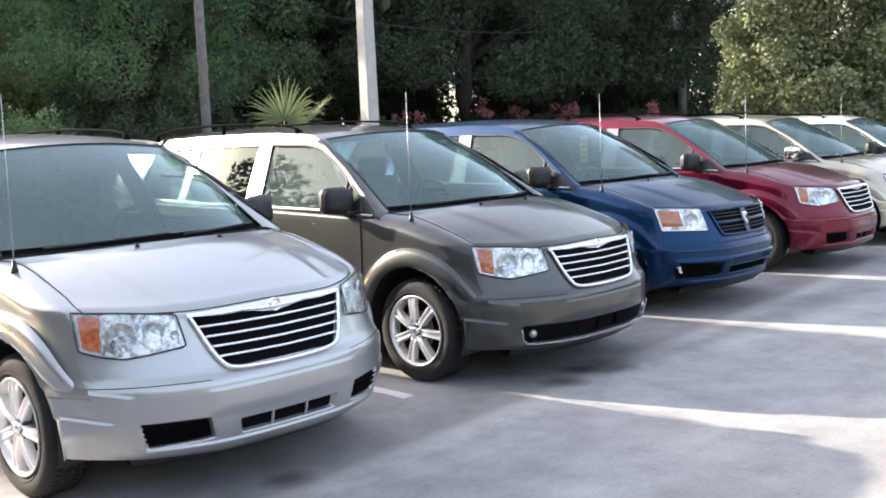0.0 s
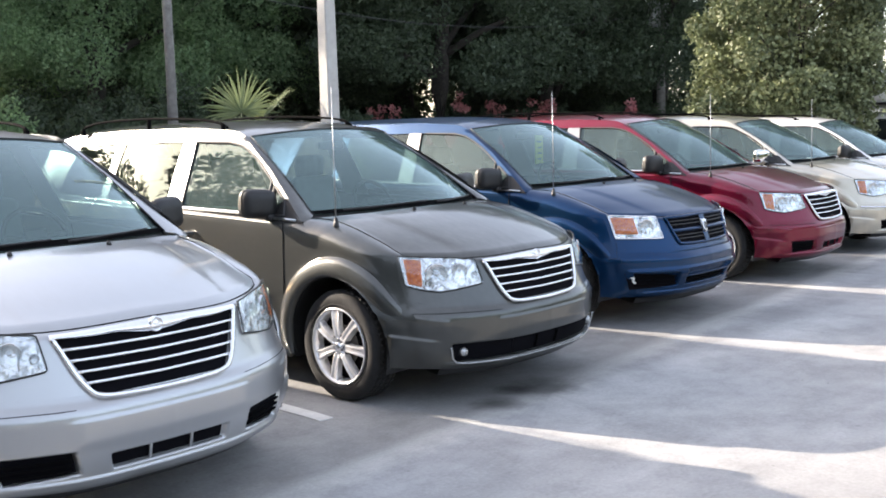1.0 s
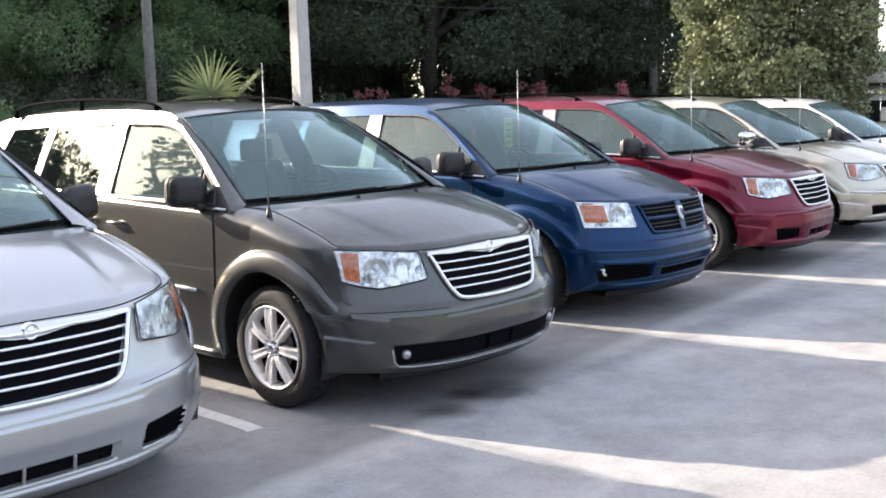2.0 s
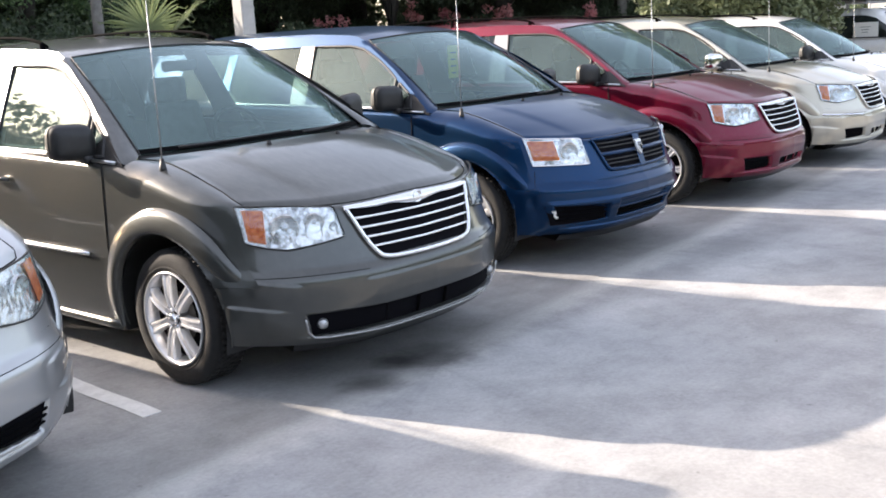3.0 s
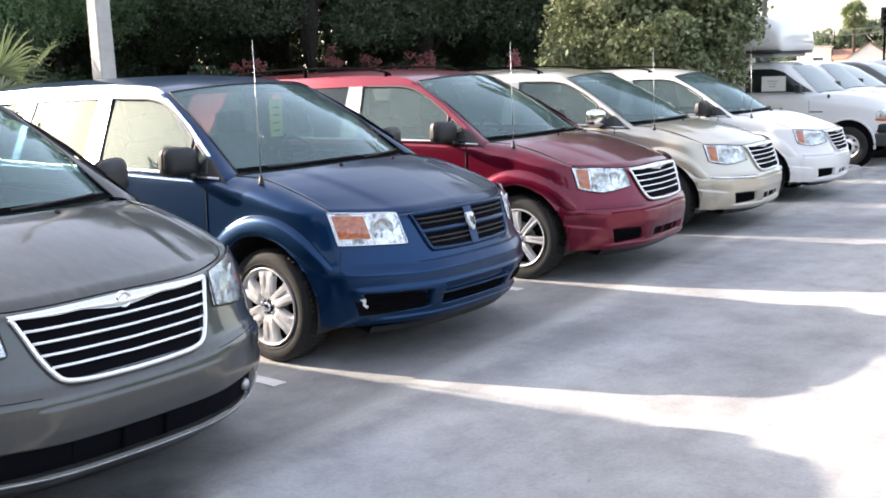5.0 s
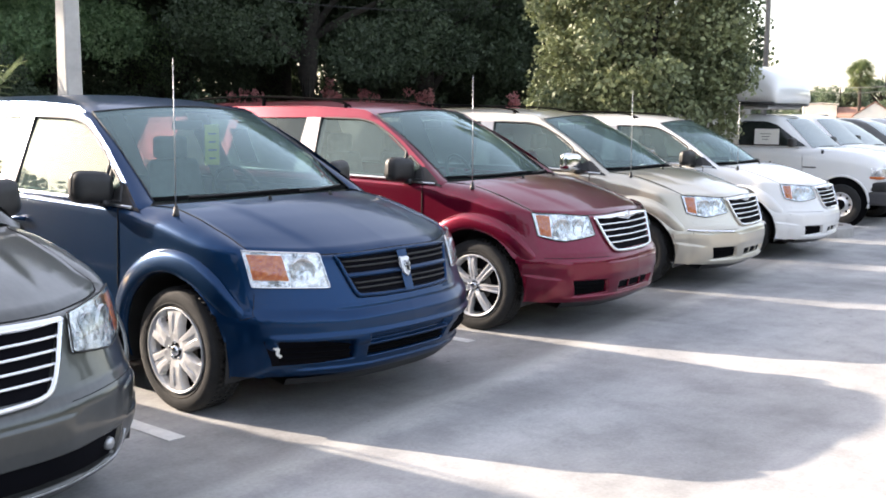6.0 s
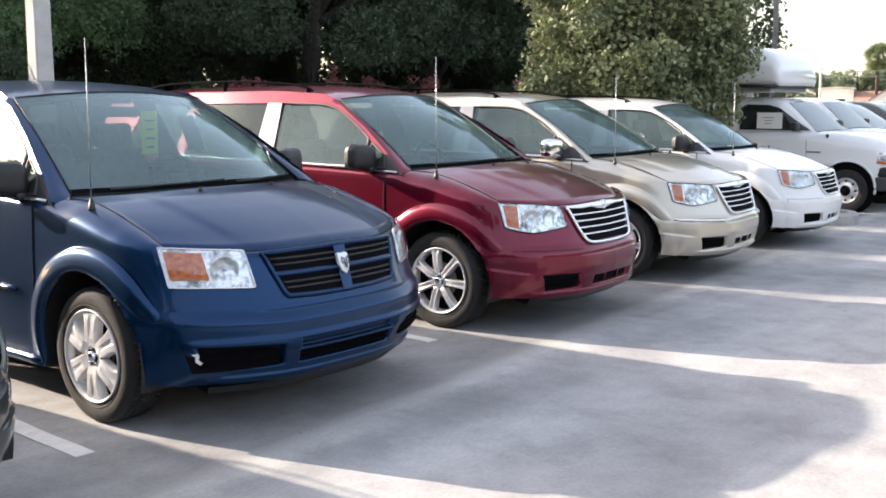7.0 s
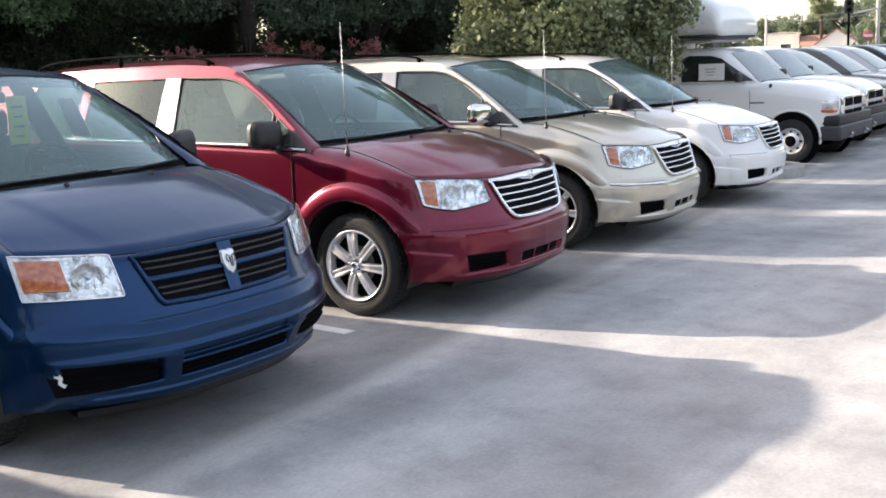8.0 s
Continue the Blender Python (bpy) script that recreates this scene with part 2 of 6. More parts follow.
waist = pchip([(0.2, 0.945), (0.3, 0.968), (0.45, 0.985), (0.65, 1.0), (0.85, 0.993), (1.0, 0.985), (1.15, 0.975)])
top_side = pchip([(0.3, 0.895), (0.44, 0.905), (0.5, 0.930), (0.62, 0.977), (0.75, 1.022), (0.908, 1.068), (1.08, 1.103), (1.25, 1.114), (1.4, 1.105), (2.0, 1.12), (3.0, 1.145), (4.9, 1.17), (5.14, 1.17)])
top_nose = pchip([(0, 0.893), (0.43, 0.887), (0.7, 0.897), (0.85, 0.905)])
curl_z = pchip([(0.0, 0.03), (0.4, 0.03), (0.55, 0.07), (0.8, 0.10), (1.15, 0.10), (1.35, 0.05), (1.6, 0.03), (5.14, 0.03)])
curl_in = pchip([(0.0, 0.03), (0.36, 0.035), (0.42, 0.07), (0.48, 0.10), (0.61, 0.13), (0.75, 0.143), (0.908, 0.15), (1.1, 0.15), (1.3, 0.07), (1.5, 0.04), (5.14, 0.04)])
FRONT_HUB, REAR_HUB, HUB_Z, ARCH_R, FLARE_R = 0.908, 3.986, 0.345, 0.435, 0.545


def nose_at(x, z, off=0.0):
    """A point of the front's skin, off metres proud of it."""
    a = abs(x) / float(waist(z))
    slope = float(plan_y(a + 0.01) - plan_y(max(a - 0.01, 0))) / (0.02 if a > 0.01 else 0.01 + a) * float(nose_k(z))
    y = float(nose_y(z) + plan_y(a) * nose_k(z))
    n = math.hypot(slope, 1)
    return (x + math.copysign(off * slope / n, x), y - off / n, z)


def nose_band(top, bottom, nc, nr, off, mirror=False):
    """A patch on the front between two polylines of (x, z)."""
    a, b = resample(top, nc), resample(bottom, nc)
    rows = []
    for j in range(nr):
        k = j / (nr - 1)
        o = off(k) if callable(off) else off
        rows.append([nose_at(*(p * (1 - k) + q * k), o) for p, q in zip(a, b)])
    if mirror:
        rows = [[(-x, y, z) for x, y, z in r] for r in rows]
    return sheet(rows, flip=mirror)


def nose_line(points, n, r, off=0.0, closed=False, sides=6, flat=1.0):
    line = resample(points + [points[0]], n + 1)[:-1] if closed else resample(points, n)
    return tube([nose_at(x, z, off) for x, z in line], r, sides, closed, flat)


def shell_rows():
    """The skin below the windows, as rows of the whole outline from the sill up."""
    r1, r2 = 26, 7
    x, y = HALF[:, 0], HALF[:, 1]
    tang = np.gradient(HALF, axis=0)
    tang /= np.linalg.norm(tang, axis=1)[:, None]
    inward = np.stack([-tang[:, 1], tang[:, 0]], 1)
    front = np.arange(len(HALF)) < 60
    at_nose = front & (x < 0.835) & (y < 0.37)
    k0 = (1 - step01(0.45, 0.9, y)) * (y < 1)
    y_top = np.maximum.accumulate(y + k0 * (nose_y(0.95) + (nose_k(0.95) - 1) * y) + inward[:, 1] * curl_in(y))
    zt = np.where(at_nose, top_nose(x), top_side(y_top))
    zs = zt - curl_z(y)
    zb = np.where(front, np.interp(y, [0, 0.5], [0.235, 0.262]), np.interp(y, [0.5, 1.4, 4.6, 5.1], [0.262, 0.235, 0.24, 0.30]))
    rows = []
    for i in range(r1 + r2):
        c = max(0.0, (i - r1 + 1) / r2)
        z = zb + (zs - zb) * min(1.0, i / (r1 - 1)) + (zt - zs) * math.sin(c * math.pi / 2)
        k = (1 - step01(0.45, 0.9, y)) * (y < 1)
        yy = y + k * (nose_y(z) + (nose_k(z) - 1) * y)
        xx = x * waist(z)
        ins = curl_in(y) * (1 - math.cos(c * math.pi / 2))
        xx, yy = np.maximum(xx + inward[:, 0] * ins, 0), yy + inward[:, 1] * ins
        for hub in (FRONT_HUB, REAR_HUB):
            d = np.hypot(yy - hub, z - HUB_Z)
            side = x > 0.8
            xx = xx + side * 0.032 * np.clip((FLARE_R + 0.01 - d) / (FLARE_R + 0.01 - ARCH_R), 0, 1) ** 0.85 * step01(0.02, 0.5, 1.2 - z)
            inside = side & (d < ARCH_R)
            s = ARCH_R / np.maximum(d, 1e-6)
            near = inside & (d > ARCH_R - 0.04)
            yy, z = np.where(near, hub + (yy - hub) * s, yy), np.where(near, HUB_Z + (z - HUB_Z) * s, z)
        rows.append(np.stack([xx, yy, z], 1))
    return rows


SHELL = shell_rows()
EDGE = SHELL[-1]


def shell_meshes():
    """The skin split into fascia, body and the two doors of each side."""
    out = {k: ([], []) for k in ("body", "door_l", "door_r", "slide_l", "slide_r")}
    n = len(HALF)
    for sgn in (1, -1):
        for i in range(len(SHELL) - 1):
            for j in range(n - 1):
                q = [SHELL[i][j], SHELL[i][j + 1], SHELL[i + 1][j + 1], SHELL[i + 1][j]]
                mid = sum(q) / 4
                if mid[0] > 0.8 and any(math.hypot(mid[1] - h, mid[2] - HUB_Z) < ARCH_R - 0.002 for h in (FRONT_HUB, REAR_HUB)):
                    continue
                key = "body"
                if mid[1] < 0.5 and (mid[2] < 0.56 or mid[0] < 0.86) and j < 60:
                    continue
                elif 1.40 < mid[1] < 2.64 and i > 2:
                    key = "door_" + ("l" if sgn > 0 else "r")
                elif 2.66 < mid[1] < 3.50 and i > 2:
                    key = "slide_" + ("l" if sgn > 0 else "r")
                out[key][1].append((sgn, i, j))
    made = {}
    for key, (_, cells) in out.items():
        index, verts, faces = {}, [], []
        for sgn, i, j in cells:
            q = []
            for a, b in ((i, j), (i, j + 1), (i + 1, j + 1), (i + 1, j)):
                mark = (sgn if SHELL[a][b][0] > 1e-4 else 1, a, b)
                if mark not in index:
                    p = SHELL[a][b]
                    index[mark] = len(verts)
                    verts.append((sgn * p[0], p[1], p[2]))
                q.append(index[mark])
            faces.append(tuple(q if sgn > 0 else q[::-1]))
        made[key] = make_mesh(key, verts, faces)
    return made


def inside(quad, x, z):
    """Depth inside a convex outline of (x, z) that runs clockwise; negative outside."""
    q = np.array(quad, float)
    best = np.full(np.shape(x), 9.0)
    for (x0, z0), (x1, z1) in zip(q, np.roll(q, -1, axis=0)):
        n = math.hypot(x1 - x0, z1 - z0)
        best = np.minimum(best, ((z1 - z0) * (x - x0) - (x1 - x0) * (z - z0)) / n)
    return best


INTAKES = {  # openings of the lower bumper: outline in |x| and z, depth
    "town": [([(0.43, 0.412), (0.705, 0.416), (0.672, 0.305), (0.405, 0.318)], 0.050), ([(-0.285, 0.380), (0.285, 0.380), (0.275, 0.314), (-0.275, 0.314)], 0.042)],
    "town_fogs": [([(-0.40, 0.396), (0.705, 0.402), (0.672, 0.292), (-0.40, 0.286)], 0.050)],
    "caravan": [([(0.435, 0.445), (0.80, 0.458), (0.755, 0.330), (0.415, 0.336)], 0.045), ([(-0.345, 0.462), (0.345, 0.462), (0.335, 0.412), (-0.335, 0.412)], 0.045), ([(-0.335, 0.394), (0.335, 0.394), (0.325, 0.335), (-0.325, 0.335)], 0.050)],
}


def bumper_relief(kind, x, z):
    """How far the bumper's skin stands out at (x, z): sunk intakes, lip, blades and creases."""
    a = np.abs(x)
    d = np.zeros_like(a)
    for quad, deep in INTAKES[kind]:
        d = np.minimum(d, -deep * step01(-0.005, 0.009, inside(quad, a, z)))
    # lip below the openings
    d = d + 0.014 * step01(0.30, 0.285, z) * step01(0.235, 0.26, z) * step01(0.76, 0.66, a)
    if kind == "caravan":
        d = d + 0.012 * step01(0.50, 0.47, z) * step01(0.40, 0.44, z) * step01(0.86, 0.80, a)
        d = d - 0.034 * step01(0.455, 0.33, z) * step01(0.90, 0.74, a)
        d = d - 0.010 * step01(0.625, 0.600, z) * step01(0.55, 0.59, z) * step01(0.62, 0.45, a)
    else:
        # blade at the corners, falling towards the middle
        edge = 0.425 + 0.032 * (a - 0.77) / 0.138
        d = d + 0.017 * step01(0.745, 0.86, a) * step01(0.955, 0.93, a) * step01(edge + 0.007, edge - 0.005, z) * step01(0.27, 0.40, z)
        fold = 0.547 + 0.031 * (a - 0.73) / 0.14
        d = d + 0.007 * step01(0.70, 0.76, a) * step01(fold + 0.006, fold - 0.006, z) * step01(0.44, 0.52, z)
        # the middle of the bumper stands a little proud below its joint
        d = d + 0.006 * step01(0.47, 0.38, a) * step01(0.545, 0.535, z) * step01(0.40, 0.46, z)
    return d


def fascia_mesh(kind):
    """The painted front bumper, finely divided below the lamps so that its openings are real hollows."""
    fine, top, n = 4, 16, 60
    grid = np.array([row[:n] for row in SHELL])

    def between(p, axis):
        p = np.moveaxis(p, axis, 0)
        q = np.concatenate([[2 * p[0] - p[1]], p, [2 * p[-1] - p[-2]]])
        out = []
        for i in range(len(p) - 1):
            a, b, c, d = q[i:i + 4]
            for t in np.arange(fine) / fine:
                out.append(0.5 * (2 * b + (c - a) * t + (2 * a - 5 * b + 4 * c - d) * t**2 + (3 * b - a - 3 * c + d) * t**3))
        out.append(p[-1])
        return np.moveaxis(np.array(out), 0, axis)
    dense = between(between(grid[:top + 1], 0), 1)
    x, y, z = dense[..., 0], dense[..., 1], dense[..., 2]
    a = x / waist(z)
    slope = (plan_y(a + 0.01) - plan_y(np.maximum(a - 0.01, 0))) / 0.02 * nose_k(z)
    k = np.hypot(slope, 1)
    d = bumper_relief(kind, x, z) * step01(0.62, 0.60, z)
    dense = np.stack([np.maximum(x + d * slope / k * (x > 1e-4), 0), y - d / k, z], -1)

    def wanted(q):
        m = q.mean(axis=0)
        return m[1] < 0.5 and (m[2] < 0.56 or m[0] < 0.86) and not (m[0] > 0.8 and math.hypot(m[1] - FRONT_HUB, m[2] - HUB_Z) < ARCH_R - 0.002)
    verts, faces = [], []
    for points, step, rows in ((dense, fine, range(top)), (grid, 1, range(top, len(SHELL) - 1))):
        index = {}
        for sgn in (1, -1):
            for i in rows:
                for j in range(n - 1):
                    if not wanted(np.array([grid[i, j], grid[i, j + 1], grid[i + 1, j + 1], grid[i + 1, j]])):
                        continue
                    for u in range(i * step, (i + 1) * step):
                        for w in range(j * step, (j + 1) * step):
                            q = []
                            for c, e in ((u, w), (u, w + 1), (u + 1, w + 1), (u + 1, w)):
                                px = points[c, e]
                                mark = (sgn if px[0] > 1e-4 else 1, c, e)
                                if mark not in index:
                                    index[mark] = len(verts)
                                    verts.append((sgn * px[0], px[1], px[2]))
                                q.append(index[mark])
                            faces.append(tuple(q if sgn > 0 else q[::-1]))
    return make_mesh("front_bumper", verts, faces)


def coons(front, back, left, right, bulge=lambda u, v: (0, 0, 0)):
    """A patch inside four edges; front and back run left to right, left and right run front to back."""
    rows = []
    n, k = len(left), len(front)
    f, b, l, r = (np.array(e, float) for e in (front, back, left, right))
    for i in range(n):
        v = i / (n - 1)
        row = []
        for j in range(k):
            u = j / (k - 1)
            p = (1 - v) * f[j] + v * b[j] + (1 - u) * l[i] + u * r[i] - ((1 - u) * (1 - v) * f[0] + u * (1 - v) * f[-1] + (1 - u) * v * b[0] + u * v * b[-1])
            row.append(p + np.array(bulge(u, v)))
        rows.append(row)
    return rows


CORNER = int(np.argmin(np.hypot(EDGE[:, 0] - 0.80, EDGE[:, 1] - 0.44)))
BASE = int(np.argmin(np.abs(EDGE[:, 1] - 1.22) + 10 * (np.arange(len(EDGE)) > 100)))
HOOD_BACK = [(x, 0.955 + 0.27 * (abs(x) / 0.80) ** 2.2, 1.150 - 0.035 * (abs(x) / 0.80) ** 2) for x in np.linspace(-1, 1, 41) * EDGE[BASE][0]]
GLASS_LOW = [(x, 1.03 + 0.27 * (abs(x) / 0.797) ** 2.2, 1.142 - 0.015 * (abs(x) / 0.797) ** 2) for x in np.linspace(-0.797, 0.797, 41)]
GLASS_TOP = [(x, 1.985 + 0.105 * (abs(x) / 0.648) ** 2, 1.676 - 0.040 * (abs(x) / 0.648) ** 2) for x in np.linspace(-0.648, 0.648, 41)]


def hood_mesh():
    half = EDGE[:CORNER + 1]
    front = resample(np.vstack([half[::-1] * (-1, 1, 1), half[1:]]), 81)
    right = resample(EDGE[CORNER:BASE + 1], 33)
    left = right * (-1, 1, 1)
    back = resample(HOOD_BACK, 81)
    back[0], back[-1] = left[-1], right[-1]

    def bulge(u, v):
        a = abs(2 * u - 1)
        crown = -0.016 * (1 - a**2.2) * math.sin(math.pi * min(v, 0.98)) ** 0.8
        ridge = 0.009 / (1 + math.exp((a - 0.54 - 0.14 * v) / 0.016)) * math.sin(math.pi * v) ** 0.5
        return (0, -0.012 * math.sin(math.pi * v), crown + ridge)
    v, f = sheet(coons(front, back, left, right, bulge))
    return make_mesh("hood", v, f)


def windscreen_mesh(inset=0.0):
    left = resample([GLASS_LOW[0], np.array(GLASS_LOW[0]) * 0.5 + np.array(GLASS_TOP[0]) * 0.5 + (-0.004, -0.012, 0.018), GLASS_TOP[0]], 15)
    left = rounded(left[::7], 15)
    right = left * (-1, 1, 1)
    rows = coons(GLASS_LOW, GLASS_TOP, left, right, lambda u, v: (0, -0.012 * math.sin(math.pi * v) * math.sin(math.pi * u), 0.016 * math.sin(math.pi * v) * math.sin(math.pi * u)))
    frit = [[(p[0], p[1] - 0.003, p[2] + 0.005) for p in r] for r in (rows[0], [a * 0.45 + b * 0.55 for a, b in zip(rows[0], rows[1])])]
    return make_mesh("windscreen", *sheet(rows)), make_mesh("windscreen_frit", *sheet(frit))


def side_x(z, y=0.0):
    return 0.927 - 0.40 * (z - 1.1) - 0.055 * (z - 1.1) ** 2 * 2 - 0.11 * float(step01(3.0, 5.1, y))


def side_patch(low, top, nc=12, nr=6, off=0.0, sgn=-1):
    """A patch of the van's window side between two polylines of (y, z)."""
    a, b = resample(low, nc), resample(top, nc)
    rows = []
    for j in range(nr):
        k = j / (nr - 1)
        rows.append([(sgn * (side_x(z, y) + off), y, z) for y, z in a * (1 - k) + b * k])
    return sheet(rows, flip=sgn < 0)


ROOF_Z = pchip([(1.98, 1.674), (2.10, 1.701), (2.35, 1.736), (3.0, 1.762), (4.2, 1.753), (4.7, 1.720), (5.0, 1.662)])


def roof_mesh():
    rows = []
    for v in np.linspace(0, 1, 34):
        row = []
        for u in np.linspace(-1, 1, 25):
            half = 0.648 + 0.02 * step01(0, 0.12, v) - 0.10 * step01(0.5, 1, v)
            y0 = 1.985 + 0.105 * u * u
            y = y0 + (5.02 - 0.04 * u * u - y0) * v
            drop = (0.045 + 0.012 * step01(0, 0.15, v)) * abs(u) ** 2.6
            fit_side = side_x(float(ROOF_Z(y)) - 0.06, y) + 0.008
            half += (fit_side - half) * float(step01(0.0, 0.06, v))
            x = u * half
            row.append((x, y, float(ROOF_Z(y - 0.105 * u * u)) - drop))
        rows.append(row)
    v, f = sheet(rows)
    return make_mesh("roof", v, f)


def wheel_meshes(kind):
    """Tyre, rim and hub cap; the outer face looks along -x."""
    w = 0.112
    tread = [(0.232, -w + 0.014), (0.250, -w), (0.285, -w - 0.008), (0.318, -w - 0.004), (0.335, -w + 0.008), (0.3435, -w + 0.030), (0.3455, 0), (0.3445, w - 0.05),
             (0.336, w - 0.022), (0.31, w - 0.004), (0.26, w), (0.225, w - 0.01)]
    v, f = spun(tread, 48)
    pieces = [(v, f)]
    for k in range(60):
        t = 2 * math.pi * k / 60
        for a in (-0.062, -0.02, 0.022, 0.064):
            c, s = math.cos(t + a * 0.8), math.sin(t + a * 0.8)
            pieces.append(([(a + dx, r * c - dt * s, r * s + dt * c) for dx in (-0.014, 0.014) for r in (0.340, 0.349) for dt in (-0.012, 0.012)],
                           [(0, 1, 3, 2), (4, 6, 7, 5), (2, 3, 7, 6), (0, 4, 5, 1), (0, 2, 6, 4), (1, 5, 7, 3)]))
    for r, a in ((0.262, -w - 0.004), (0.302, -w - 0.003)):
        pieces.append(tube([(a, r * math.cos(t), r * math.sin(t)) for t in np.linspace(0, 2 * math.pi, 40, endpoint=False)], 0.003, 4, True))
    tyre = make_mesh("tyre", *joined(*pieces))
    lip = [(0.236, -w + 0.018), (0.241, -w - 0.002), (0.237, -w - 0.008), (0.229, -w - 0.002), (0.221, -w + 0.012), (0.212, -w + 0.075), (0.212, w - 0.03)]
    rim = make_mesh("rim", *spun(lip, 48))
    cover = kind == "cover"
    spokes = 6 if cover else 7
    rad, tan = Vector((0, math.cos(0.25), math.sin(0.25))), Vector((0, -math.sin(0.25), math.cos(0.25)))
    # stations out along a spoke: radius, half width, face; a wide channel runs down its middle
    run = ((0.045, 0.036, -w + 0.004), (0.09, 0.042, -w - 0.006), (0.14, 0.046, -w - 0.008), (0.185, 0.052, -w - 0.004), (0.215, 0.066, -w + 0.002), (0.232, 0.078, -w + 0.004)) if cover else ((0.035, 0.020, -w + 0.010), (0.07, 0.022, -w - 0.004), (0.12, 0.0225, -w - 0.008), (0.175, 0.0245, -w - 0.004), (0.210, 0.028, -w + 0.002), (0.232, 0.036, -w + 0.006))
    rows = []
    for r, half, x in run:
        deep = (0.007 if 0.1 < r < 0.2 else 0.001) if cover else 0.005
        wide = 0.20 if cover else 0.40
        prof = [(-1.18, 0.045), (-1.06, 0.012), (-0.94, 0.001), (-0.80, 0.0), (-wide - 0.12, 0.001), (-wide, deep), (0, deep), (wide, deep), (wide + 0.12, 0.001), (0.80, 0.0), (0.94, 0.001), (1.06, 0.012), (1.18, 0.045)]
        rows.append([Vector((x + d, 0, 0)) + rad * r + tan * (c * half) for c, d in prof])
    spoke = make_mesh("spoke", *sheet(rows), smooth=False)
    cap = [(0.0, -w - 0.016), (0.020, -w - 0.015), (0.027, -w - 0.010), (0.030, -w + 0.004), (0.030, -w + 0.024)]
    hub = make_mesh("hub_cap", *spun(cap, 24))
    well = make_mesh("hub_well", *spun([(0.028, -w + 0.018), (0.060, -w + 0.016), (0.066, -w + 0.004), (0.074, -w + 0.006), (0.078, -w + 0.045)], 28))
    v, f = spun([(0.0, -w - 0.004), (0.008, -w - 0.004), (0.010, -w + 0.001), (0.010, -w + 0.024)], 8)
    nut = make_mesh("wheel_nut", [(x, y + 0.046, z) for x, y, z in v], f)
    disc = make_mesh("brake_disc", *spun([(0.0, -0.068), (0.125, -0.068), (0.13, -0.062)], 32))
    # disc close behind the spokes, coloured black to stand for shade in the gaps
    back = make_mesh("rim_gap_shade", *spun([(0.0, -0.050), (0.211, -0.050)], 32))
    return tyre, rim, hub, disc, back, spoke, spokes, well, nut


HEAD_LAMP = {  # kind: upper edge, lower edge, boundary of the amber part
    "town": ([(-0.841, 0.922), (-0.68, 0.910), (-0.485, 0.888), (-0.472, 0.754)], [(-0.848, 0.752), (-0.79, 0.728), (-0.715, 0.711), (-0.62, 0.722), (-0.474, 0.744)]),
    "caravan": ([(-0.838, 0.924), (-0.70, 0.914), (-0.530, 0.902)], [(-0.839, 0.738), (-0.68, 0.732), (-0.514, 0.724)]),
}


def head_lamp_meshes(kind, mirror):
    top, low = HEAD_LAMP[kind]
    n = 30
    a, b = resample(top, n), resample(low, n)
    cut = 6 if kind == "town" else 14

    def patch(i0, i1, k0, k1, off, nr=8):
        return nose_band([tuple(p) for p in (a * (1 - k0) + b * k0)[i0:i1]], [tuple(p) for p in (a * (1 - k1) + b * k1)[i0:i1]], i1 - i0, nr, off, mirror)

    base = make_mesh("lamp_housing", *patch(0, n, 0.0, 1.0, 0.004))
    amber = make_mesh("turn_signal", *patch(1, cut, 0.10, 0.90 if kind == "town" else 0.80, 0.012))
    outline = [tuple(p) for p in a] + [tuple(p) for p in b[::-1]]
    v, f = nose_line(outline, 64, 0.0038, 0.012, True)
    rim = make_mesh("lamp_rim", [(x * (-1 if mirror else 1), y, z) for x, y, z in v], f)
    cover = make_mesh("lamp_cover", *patch(0, n, 0.0, 1.0, lambda k: 0.012 + 0.016 * math.sin(math.pi * k)))
    dishes = []
    spots = [(-0.705, 0.808, 0.066), (-0.585, 0.822, 0.046), (-0.508, 0.795, 0.020)] if kind == "town" else [(-0.625, 0.815, 0.066)]
    for x, z, r in spots:
        p = Vector(nose_at(x, z, 0.006))
        q = Vector(nose_at(x, z, 0.106))
        ax = (q - p).normalized()
        turn = ax.to_track_quat("-X", "Z").to_matrix()
        prof = [(0.0, -0.006), (r * 0.16, -0.005), (r * 0.22, 0.003), (r * 0.55, 0.001), (r * 0.86, -0.004), (r, -0.008), (r * 1.05, -0.004), (r * 1.08, 0.004)]
        v, f = spun(prof, 24)
        dishes.append(([tuple(p + turn @ Vector(w)) for w in v], f))
    for k in range(5 if kind == "town" else 3):
        x0 = -0.76 + 0.065 * k if kind == "town" else -0.67 + 0.03 * k
        dishes.append(nose_line([(x0, 0.745 + (0.01 if kind == "town" else 0.02)), (x0 + 0.012, 0.735 + 0.13)], 6, 0.0025, 0.007))
    v, f = joined(*dishes)
    dish = make_mesh("reflector", [(x * (-1 if mirror else 1), y, z) for x, y, z in v], f)
    return base, amber, rim, cover, dish


